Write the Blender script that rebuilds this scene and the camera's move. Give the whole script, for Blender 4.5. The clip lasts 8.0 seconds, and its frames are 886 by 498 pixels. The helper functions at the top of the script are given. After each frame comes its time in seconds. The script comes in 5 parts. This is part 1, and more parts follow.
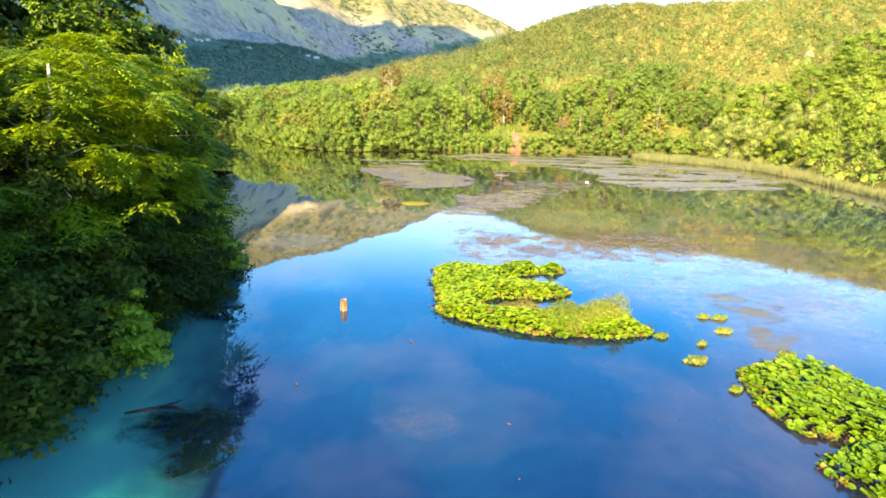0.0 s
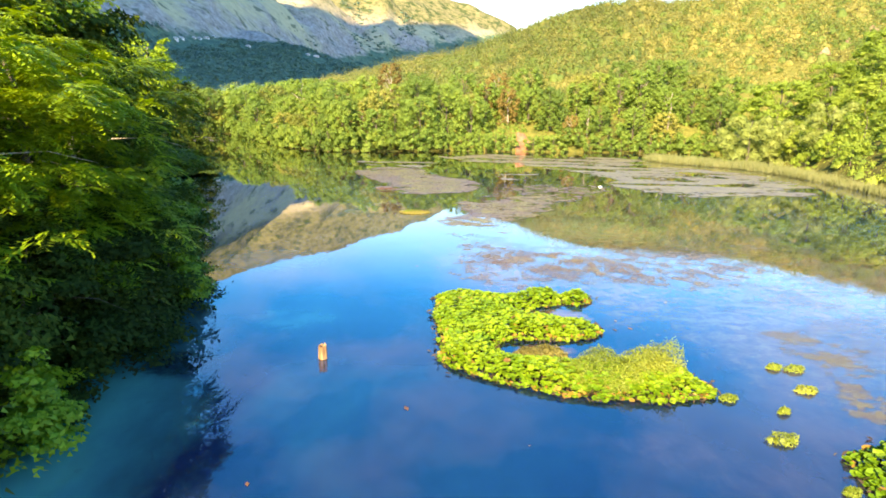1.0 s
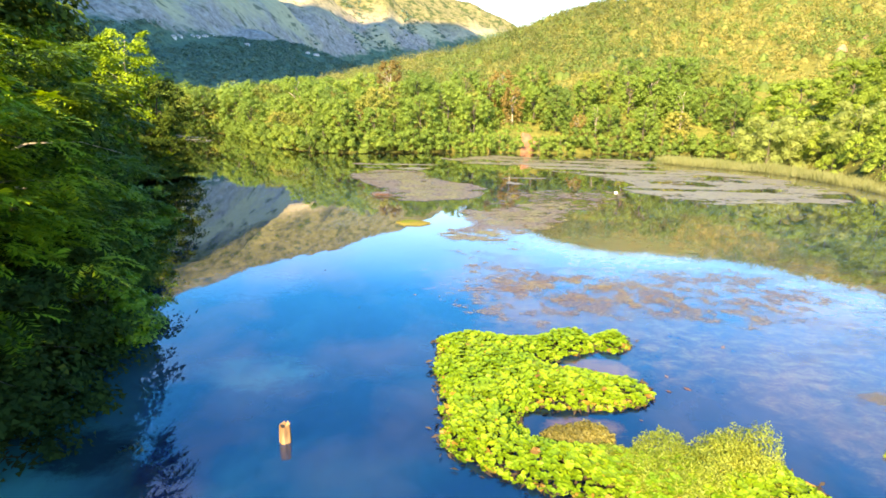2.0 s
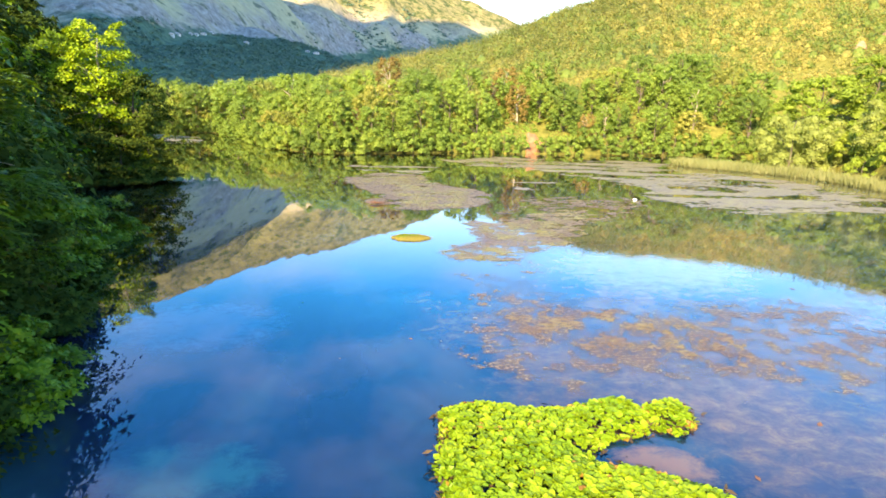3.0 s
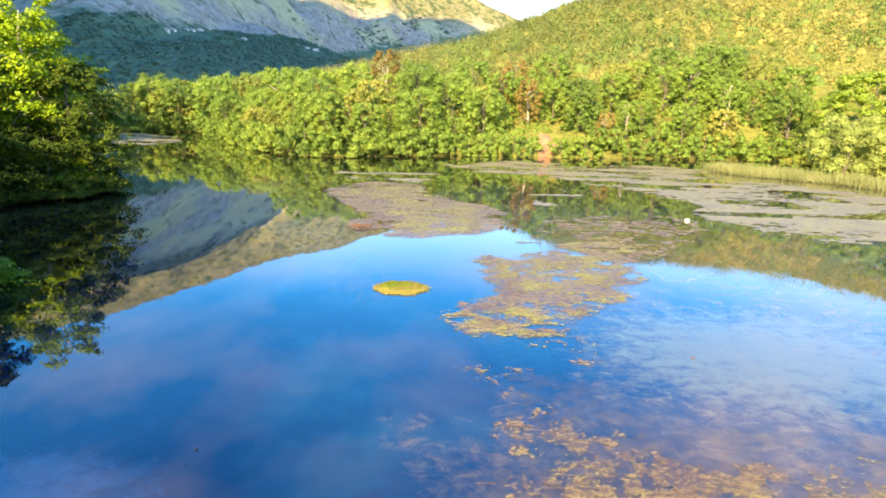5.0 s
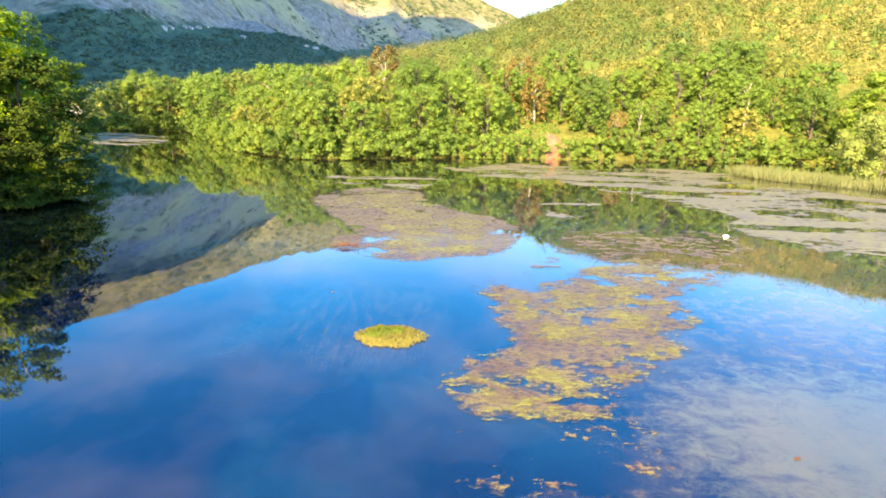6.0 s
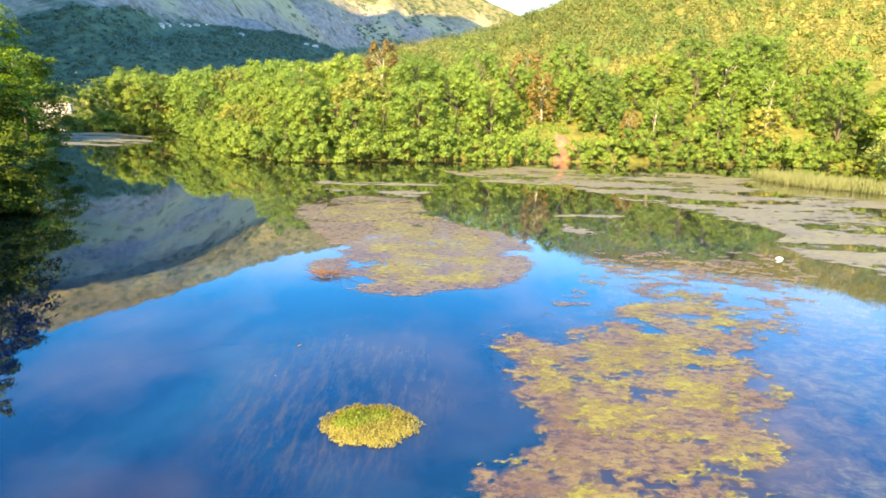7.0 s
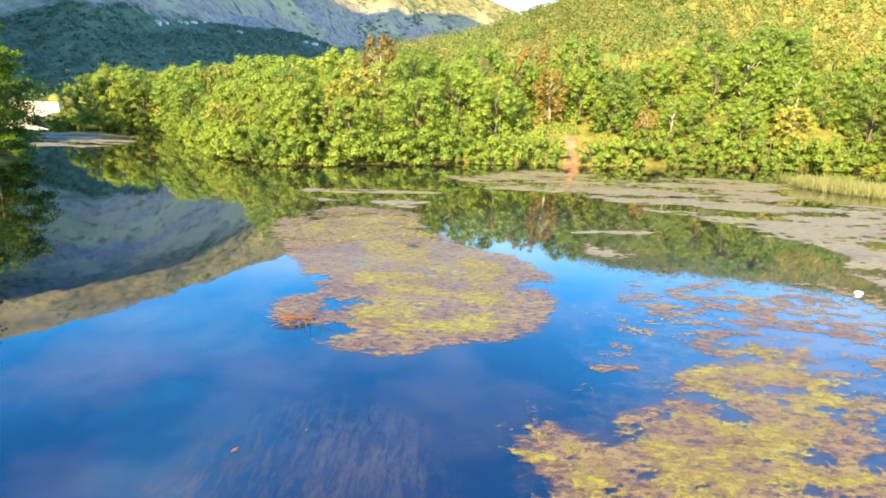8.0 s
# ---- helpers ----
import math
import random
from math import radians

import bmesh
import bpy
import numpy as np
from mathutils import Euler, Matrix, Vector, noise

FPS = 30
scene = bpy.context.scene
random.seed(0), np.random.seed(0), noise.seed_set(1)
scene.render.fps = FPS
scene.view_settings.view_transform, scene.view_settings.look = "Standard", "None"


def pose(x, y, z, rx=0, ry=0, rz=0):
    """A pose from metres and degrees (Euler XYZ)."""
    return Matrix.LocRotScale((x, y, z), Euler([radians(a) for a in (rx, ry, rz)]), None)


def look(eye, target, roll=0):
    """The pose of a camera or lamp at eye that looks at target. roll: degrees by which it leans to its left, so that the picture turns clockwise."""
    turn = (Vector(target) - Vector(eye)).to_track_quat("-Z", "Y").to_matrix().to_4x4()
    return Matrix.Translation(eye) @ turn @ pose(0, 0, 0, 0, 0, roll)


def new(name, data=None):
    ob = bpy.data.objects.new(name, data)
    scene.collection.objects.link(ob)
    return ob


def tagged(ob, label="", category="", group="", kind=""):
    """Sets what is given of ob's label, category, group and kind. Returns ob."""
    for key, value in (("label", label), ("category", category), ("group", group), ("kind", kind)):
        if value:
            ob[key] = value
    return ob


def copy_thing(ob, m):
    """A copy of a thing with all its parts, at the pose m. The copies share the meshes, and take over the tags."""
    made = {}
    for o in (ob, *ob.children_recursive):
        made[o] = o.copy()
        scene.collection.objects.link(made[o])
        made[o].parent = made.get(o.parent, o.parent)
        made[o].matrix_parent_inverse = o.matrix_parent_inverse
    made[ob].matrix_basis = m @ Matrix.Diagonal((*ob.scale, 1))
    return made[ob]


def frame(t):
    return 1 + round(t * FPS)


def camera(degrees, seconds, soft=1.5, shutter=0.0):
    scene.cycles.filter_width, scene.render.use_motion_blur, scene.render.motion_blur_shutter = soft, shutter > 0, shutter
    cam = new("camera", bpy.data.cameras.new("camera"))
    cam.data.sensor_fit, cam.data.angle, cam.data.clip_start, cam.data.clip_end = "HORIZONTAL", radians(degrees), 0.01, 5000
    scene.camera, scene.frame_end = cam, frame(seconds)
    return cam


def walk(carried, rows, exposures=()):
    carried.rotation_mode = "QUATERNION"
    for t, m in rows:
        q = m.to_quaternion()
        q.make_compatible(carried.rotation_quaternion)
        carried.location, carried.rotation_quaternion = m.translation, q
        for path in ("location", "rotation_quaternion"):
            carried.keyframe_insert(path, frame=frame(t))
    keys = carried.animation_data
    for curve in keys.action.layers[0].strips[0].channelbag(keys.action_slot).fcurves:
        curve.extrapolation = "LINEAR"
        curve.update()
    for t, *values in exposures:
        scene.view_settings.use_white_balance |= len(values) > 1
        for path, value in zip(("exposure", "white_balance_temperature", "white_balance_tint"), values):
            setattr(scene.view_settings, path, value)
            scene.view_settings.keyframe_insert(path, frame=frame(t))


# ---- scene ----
cam = camera(76.0, 8.0, soft=1.7)
# seconds, x, y, z, yaw, pitch, lean to the right
ROWS = [
    (0.0, 0.000, 0.000, 7.000, 0.000, -14.153, -0.972),
    (0.5, -0.056, 2.043, 6.961, 0.039, -14.185, -1.002),
    (1.0, -0.110, 4.111, 6.922, 0.079, -14.219, -1.033),
    (1.5, -0.162, 6.206, 6.882, 0.118, -14.254, -1.063),
    (2.0, -0.212, 8.327, 6.842, 0.158, -14.291, -1.093),
    (2.5, -0.260, 10.475, 6.802, 0.197, -14.330, -1.124),
    (3.0, -0.306, 12.648, 6.762, 0.236, -14.370, -1.154),
    (3.5, -0.350, 14.847, 6.721, 0.276, -14.412, -1.184),
    (4.0, -0.392, 17.073, 6.680, 0.315, -14.456, -1.215),
    (4.5, -0.432, 19.325, 6.639, 0.355, -14.501, -1.245),
    (5.0, -0.470, 21.603, 6.598, 0.394, -14.548, -1.275),
    (5.5, -0.505, 23.907, 6.556, 0.434, -14.596, -1.306),
    (6.0, -0.539, 26.238, 6.515, 0.473, -14.646, -1.336),
    (6.5, -0.571, 28.594, 6.472, 0.512, -14.698, -1.366),
    (7.0, -0.601, 30.977, 6.430, 0.552, -14.751, -1.397),
    (7.5, -0.629, 33.386, 6.388, 0.591, -14.806, -1.427),
    (8.0, -0.654, 35.821, 6.345, 0.631, -14.863, -1.457),
]
walk(cam, [(t, pose(x, y, z, 90 + pitch, 0, yaw) @ pose(0, 0, 0, 0, 0, -lean)) for t, x, y, z, yaw, pitch, lean in ROWS],
     exposures=((0.0, 1.87, 8500, 18), (8.0, 1.87, 8500, 18)))

# ---- world, sun, exposure ----
SUN_AZ, SUN_EL = radians(201.0), radians(30.0)     # compass angle of the sun from +y towards +x, and its height
world = bpy.data.worlds.new("sky")
scene.world = world
world.use_nodes = True
wn = world.node_tree.nodes
sky = wn.new("ShaderNodeTexSky")
sky.sky_type = "NISHITA"
sky.sun_disc = False
sky.sun_elevation = SUN_EL
sky.sun_rotation = SUN_AZ
sky.altitude = 200
sky.air_density, sky.dust_density, sky.ozone_density = 1.2, 0.5, 3.0
wn["Background"].inputs["Strength"].default_value = 0.14
# thin fair-weather clouds, soft and faint
way = wn.new("ShaderNodeTexCoord")
flat = wn.new("ShaderNodeMapping")
flat.inputs["Scale"].default_value = (1.0, 1.0, 2.2)
flat.inputs["Location"].default_value = (3.4, 1.7, 0.6)
cloud = wn.new("ShaderNodeTexNoise")
cloud.inputs["Scale"].default_value, cloud.inputs["Detail"].default_value, cloud.inputs["Roughness"].default_value = 4.2, 5, 0.5
veil = wn.new("ShaderNodeValToRGB")
veil.color_ramp.elements[0].position, veil.color_ramp.elements[1].position = 0.47, 0.70
veil.color_ramp.elements[1].color = (0.19, 0.19, 0.19, 1)
# a deep blue sky that pales towards the horizon
blue = wn.new("ShaderNodeHueSaturation")
blue.inputs["Hue"].default_value, blue.inputs["Saturation"].default_value, blue.inputs["Value"].default_value = 0.508, 1.6, 1.3
height = wn.new("ShaderNodeSeparateXYZ")
pale = wn.new("ShaderNodeValToRGB")
pale.color_ramp.elements[0].position, pale.color_ramp.elements[0].color = 0.05, (0.85, 0.85, 0.85, 1)
pale.color_ramp.elements.new(0.15).color = (0.36, 0.36, 0.36, 1)
pale.color_ramp.elements[2].position, pale.color_ramp.elements[2].color = 0.32, (0, 0, 0, 1)
low = wn.new("ShaderNodeMix")
low.data_type = "RGBA"
low.inputs[7].default_value = (5.6, 6.4, 7.5, 1)
haze = wn.new("ShaderNodeMix")
haze.data_type = "RGBA"
haze.inputs[7].default_value = (4.9, 4.9, 6.2, 1)
for a, b in ((way.outputs["Generated"], flat.inputs["Vector"]), (flat.outputs[0], cloud.inputs["Vector"]), (cloud.outputs["Fac"], veil.inputs["Fac"]),
             (veil.outputs["Color"], haze.inputs[0]), (blue.outputs[0], low.inputs[6]), (sky.outputs[0], blue.inputs["Color"]), (way.outputs["Generated"], height.inputs[0]), (height.outputs[2], pale.inputs["Fac"]),
             (pale.outputs["Color"], low.inputs[0]), (low.outputs[2], haze.inputs[6]), (haze.outputs[2], wn["Background"].inputs["Color"])):
    world.node_tree.links.new(a, b)
sun_data = bpy.data.lights.new("sun", "SUN")
sun_data.energy, sun_data.angle, sun_data.color = 5.0, radians(0.6), (1.0, 0.86, 0.62)
sun = new("sun", sun_data)
SUN_DIR = Vector((math.sin(SUN_AZ) * math.cos(SUN_EL), math.cos(SUN_AZ) * math.cos(SUN_EL), math.sin(SUN_EL)))
sun.matrix_world = look(SUN_DIR * 300, (0, 0, 0))


# ---- materials ----
def material(name, rough=0.8, spec=0.3):
    m = bpy.data.materials.new(name)
    m.use_nodes = True
    nt = m.node_tree
    b = nt.nodes["Principled BSDF"]
    b.inputs["Roughness"].default_value = rough
    b.inputs["Specular IOR Level"].default_value = spec
    return m, nt, b


def node(nt, kind, **values):
    n = nt.nodes.new(kind)
    for k, v in values.items():
        n.inputs[k.replace("_", " ")].default_value = v
    return n


def ramp(nt, fac, stops):
    n = nt.nodes.new("ShaderNodeValToRGB")
    e = n.color_ramp.elements
    while len(e) < len(stops):
        e.new(0.5)
    for s, (p, c) in zip(e, stops):
        s.position, s.color = p, (*c, 1)
    nt.links.new(fac, n.inputs["Fac"])
    return n.outputs["Color"]


def mixed(nt, fac, a, b, blend="MIX"):
    n = nt.nodes.new("ShaderNodeMix")
    n.data_type, n.blend_type = "RGBA", blend
    for s, v in ((0, fac), (6, a), (7, b)):
        if isinstance(v, (int, float)):
            n.inputs[s].default_value = v
        elif isinstance(v, tuple):
            n.inputs[s].default_value = (*v, 1)
        else:
            nt.links.new(v, n.inputs[s])
    return n.outputs[2]


def noise_tex(nt, scale, detail=4, rough=0.55, stretch=(1, 1, 1), distort=0.0, turn=0.0):
    g = nt.nodes.new("ShaderNodeNewGeometry")
    mp = nt.nodes.new("ShaderNodeMapping")
    mp.inputs["Scale"].default_value = stretch
    mp.inputs["Rotation"].default_value = (0, 0, turn)
    nt.links.new(g.outputs["Position"], mp.inputs["Vector"])
    n = node(nt, "ShaderNodeTexNoise", Scale=scale, Detail=detail, Roughness=rough, Distortion=distort)
    nt.links.new(mp.outputs[0], n.inputs["Vector"])
    return n.outputs["Fac"]


def math_node(nt, op, a, b):
    n = nt.nodes.new("ShaderNodeMath")
    n.operation = op
    for i, v in enumerate((a, b)):
        if isinstance(v, (int, float)):
            n.inputs[i].default_value = v
        else:
            nt.links.new(v, n.inputs[i])
    return n.outputs[0]


def bump(nt, b, height, strength, distance):
    n = node(nt, "ShaderNodeBump", Strength=strength, Distance=distance)
    nt.links.new(height, n.inputs["Height"])
    nt.links.new(n.outputs[0], b.inputs["Normal"])


def leaf_material(name, dark, mid, light, through_light=0.35, patch=0.35, rough=0.5, tree_hue=0.12, big_share=0.75, leaf_share=0.35, wide_share=0.0, relief=0.0):
    """Foliage: colour varies leaf by leaf, bough by bough and tree by tree; light also passes through the leaves."""
    m, nt, b = material(name, rough, 0.12 if rough > 0.7 else 0.25)
    g = nt.nodes.new("ShaderNodeNewGeometry")
    o = nt.nodes.new("ShaderNodeObjectInfo")
    big = noise_tex(nt, patch, 2)
    v = math_node(nt, "ADD", math_node(nt, "MULTIPLY", g.outputs["Random Per Island"], leaf_share), math_node(nt, "MULTIPLY", math_node(nt, "SUBTRACT", big, 0.5), big_share))
    if wide_share:
        v = math_node(nt, "ADD", v, math_node(nt, "MULTIPLY", math_node(nt, "SUBTRACT", noise_tex(nt, 0.022, 3), 0.5), wide_share))
    v = math_node(nt, "ADD", v, math_node(nt, "MULTIPLY", math_node(nt, "SUBTRACT", o.outputs["Random"], 0.5), tree_hue * 4))
    c = ramp(nt, math_node(nt, "ADD", v, 0.5 - leaf_share / 2), [(0.12, dark), (0.5, mid), (0.88, light)])
    nt.links.new(c, b.inputs["Base Color"])
    if relief:
        bump(nt, b, noise_tex(nt, 3.2, 3, 0.65), 1.0, relief)
    t = nt.nodes.new("ShaderNodeBsdfTranslucent")
    tc = mixed(nt, 1.0, c, (1.0, 0.95, 0.45), "MULTIPLY")
    nt.links.new(tc, t.inputs["Color"])
    mx = nt.nodes.new("ShaderNodeMixShader")
    mx.inputs[0].default_value = through_light
    nt.links.new(b.outputs[0], mx.inputs[1])
    nt.links.new(t.outputs[0], mx.inputs[2])
    nt.links.new(mx.outputs[0], nt.nodes["Material Output"].inputs["Surface"])
    return m


LEAF_BANK = leaf_material("bank_leaves", (0.04, 0.09, 0.009), (0.15, 0.272, 0.014), (0.32, 0.45, 0.02), 0.36, 0.5, leaf_share=0.3, big_share=0.9)
# dull bank leaves, coloured darker still to stand for shade
LEAF_DULL_SHADE = leaf_material("dull_shade_leaves", (0.016, 0.036, 0.006), (0.042, 0.078, 0.010), (0.09, 0.132, 0.016), 0.3, 0.6, rough=0.85)
# wood and scrub leaves carry haze in their colour: lifted darks, more blue
LEAF_WOOD = leaf_material("wood_leaves", (0.14, 0.235, 0.055), (0.235, 0.375, 0.072), (0.35, 0.47, 0.092), 0.5, 0.3, tree_hue=0.14, big_share=0.5, leaf_share=0.2, relief=0.2)
LEAF_SUNNY = leaf_material("sunny_leaves", (0.19, 0.3, 0.045), (0.29, 0.42, 0.06), (0.4, 0.5, 0.08), 0.45, 0.4, leaf_share=0.2, relief=0.2)
LEAF_SLOPE = leaf_material("slope_leaves", (0.06, 0.1, 0.028), (0.15, 0.185, 0.045), (0.28, 0.265, 0.07), 0.35, 0.2, tree_hue=0.0, leaf_share=0.15, wide_share=1.0, relief=0.2)
LEAF_OLIVE = leaf_material("olive_leaves", (0.13, 0.18, 0.04), (0.27, 0.32, 0.065), (0.43, 0.42, 0.1), 0.35, 0.2, tree_hue=0.1, relief=0.2)
LEAF_GROVE = leaf_material("grove_leaves", (0.08, 0.14, 0.034), (0.155, 0.24, 0.052), (0.25, 0.335, 0.066), 0.35, 0.25, tree_hue=0.0, leaf_share=0.15, wide_share=0.5, relief=0.2)
LEAF_WILLOW = leaf_material("willow_leaves", (0.27, 0.35, 0.095), (0.35, 0.44, 0.12), (0.44, 0.5, 0.16), 0.45, 0.5, leaf_share=0.2, relief=0.2)
LEAF_BROWN = leaf_material("brown_leaves", (0.14, 0.10, 0.03), (0.25, 0.19, 0.05), (0.36, 0.28, 0.085), 0.3, 0.3, relief=0.2)
LEAF_SCRUB = leaf_material("scrub_leaves", (0.215, 0.24, 0.07), (0.325, 0.325, 0.09), (0.44, 0.385, 0.11), 0.35, 0.22, big_share=0.45, tree_hue=0.0, leaf_share=0.06, wide_share=1.0, relief=0.2)
LEAF_PAD = leaf_material("broad_leaves", (0.065, 0.155, 0.01), (0.135, 0.27, 0.014), (0.255, 0.385, 0.022), 0.3, 0.9, 0.5, big_share=0.8, leaf_share=0.25)
LEAF_DRY = leaf_material("withered_leaves", (0.10, 0.05, 0.02), (0.25, 0.15, 0.03), (0.42, 0.30, 0.05), 0.2, 0.8)
GRASS_PALE = leaf_material("pale_grass", (0.10, 0.16, 0.02), (0.19, 0.26, 0.03), (0.31, 0.35, 0.05), 0.25, 0.9)
# forest green lifted in tone, distant haze put into the colour
LEAF_FOREST = leaf_material("forest_leaves", (0.06, 0.125, 0.08), (0.095, 0.18, 0.108), (0.14, 0.235, 0.13), 0.2, 0.05, tree_hue=0.0, leaf_share=0.5)
REED = leaf_material("reed_blades", (0.14, 0.185, 0.065), (0.2, 0.24, 0.09), (0.27, 0.29, 0.125), 0.4, 0.4)


def bark_material(name, a, b_):
    m, nt, b = material(name, 0.9, 0.2)
    n = noise_tex(nt, 3.0, 5, 0.6, (3, 3, 0.6))
    nt.links.new(ramp(nt, n, [(0.3, a), (0.7, b_)]), b.inputs["Base Color"])
    bump(nt, b, n, 0.6, 0.03)
    return m


BARK = bark_material("grey_bark", (0.06, 0.05, 0.038), (0.17, 0.15, 0.115))
BARK_PALE = bark_material("pale_bark", (0.30, 0.26, 0.19), (0.55, 0.50, 0.40))
STUMP_WOOD = bark_material("weathered_post_wood", (0.15, 0.08, 0.035), (0.36, 0.24, 0.12))


def make_ground_material():
    m, nt, b = material("earth_and_grass", 0.95, 0.15)
    fine = noise_tex(nt, 1.2, 6, 0.65)
    wide = noise_tex(nt, 0.03, 4, 0.6)
    soil = ramp(nt, fine, [(0.3, (0.04, 0.045, 0.015)), (0.55, (0.09, 0.095, 0.02)), (0.75, (0.16, 0.13, 0.04))])
    grass = ramp(nt, fine, [(0.3, (0.08, 0.10, 0.02)), (0.7, (0.22, 0.21, 0.05))])
    nt.links.new(mixed(nt, ramp(nt, wide, [(0.4, (0, 0, 0)), (0.55, (1, 1, 1))]), soil, grass), b.inputs["Base Color"])
    bump(nt, b, fine, 0.8, 0.3)
    return m


def make_mountain_material():
    m, nt, b = material("mountain_rock_and_forest", 0.95, 0.1)
    g = nt.nodes.new("ShaderNodeNewGeometry")
    sep = nt.nodes.new("ShaderNodeSeparateXYZ")
    nt.links.new(g.outputs["Position"], sep.inputs[0])
    fine = noise_tex(nt, 0.12, 6, 0.65)
    crowns = noise_tex(nt, 0.22, 3, 0.6)
    dots = noise_tex(nt, 0.08, 3, 0.6)
    wide = noise_tex(nt, 0.011, 5, 0.6)
    streak = noise_tex(nt, 0.22, 6, 0.75, (1.0, 0.7, 0.6), 0.3, 0.5)
    # rock, turf and wood tones are lifted to stand for haze
    rock = ramp(nt, streak, [(0.36, (0.20, 0.175, 0.145)), (0.5, (0.36, 0.31, 0.25)), (0.66, (0.50, 0.44, 0.37))])
    turf = ramp(nt, fine, [(0.3, (0.44, 0.375, 0.20)), (0.7, (0.58, 0.49, 0.275))])
    bare = mixed(nt, ramp(nt, wide, [(0.44, (0, 0, 0)), (0.56, (1, 1, 1))]), turf, rock)
    bare = mixed(nt, ramp(nt, dots, [(0.58, (0, 0, 0)), (0.64, (0.8, 0.8, 0.8))]), bare, (0.11, 0.13, 0.075))
    wood = ramp(nt, crowns, [(0.3, (0.050, 0.105, 0.068)), (0.5, (0.090, 0.170, 0.102)), (0.72, (0.135, 0.225, 0.125))])
    # grassy upper slopes with green scrub
    alp = ramp(nt, fine, [(0.35, (0.09, 0.10, 0.04)), (0.5, (0.19, 0.185, 0.08)), (0.7, (0.27, 0.25, 0.11))])
    alp = mixed(nt, ramp(nt, dots, [(0.52, (0, 0, 0)), (0.6, (1, 1, 1))]), alp, (0.06, 0.09, 0.03))
    high = math_node(nt, "ADD", math_node(nt, "MULTIPLY", sep.outputs[2], 0.004), math_node(nt, "MULTIPLY", math_node(nt, "SUBTRACT", wide, 0.5), 0.5))
    bare = mixed(nt, ramp(nt, high, [(0.46, (0, 0, 0)), (0.60, (1, 1, 1))]), bare, alp)
    # the tree line climbs to the east
    line = math_node(nt, "ADD", math_node(nt, "MULTIPLY", math_node(nt, "ADD", math_node(nt, "MAXIMUM", sep.outputs[0], -190), 190), -0.003), math_node(nt, "MULTIPLY", sep.outputs[2], 0.01))
    west = math_node(nt, "MULTIPLY", math_node(nt, "MINIMUM", math_node(nt, "ADD", sep.outputs[0], 175), 0), -0.003)
    line = math_node(nt, "ADD", line, math_node(nt, "MINIMUM", west, 0.15))
    edge = math_node(nt, "ADD", line, math_node(nt, "MULTIPLY", math_node(nt, "SUBTRACT", wide, 0.5), 0.5))
    edge = math_node(nt, "ADD", edge, math_node(nt, "MULTIPLY", math_node(nt, "SUBTRACT", fine, 0.5), 0.35))
    nt.links.new(mixed(nt, ramp(nt, edge, [(0.43, (0, 0, 0)), (0.53, (1, 1, 1))]), wood, bare), b.inputs["Base Color"])
    bump(nt, b, crowns, 0.6, 3.0)
    return m


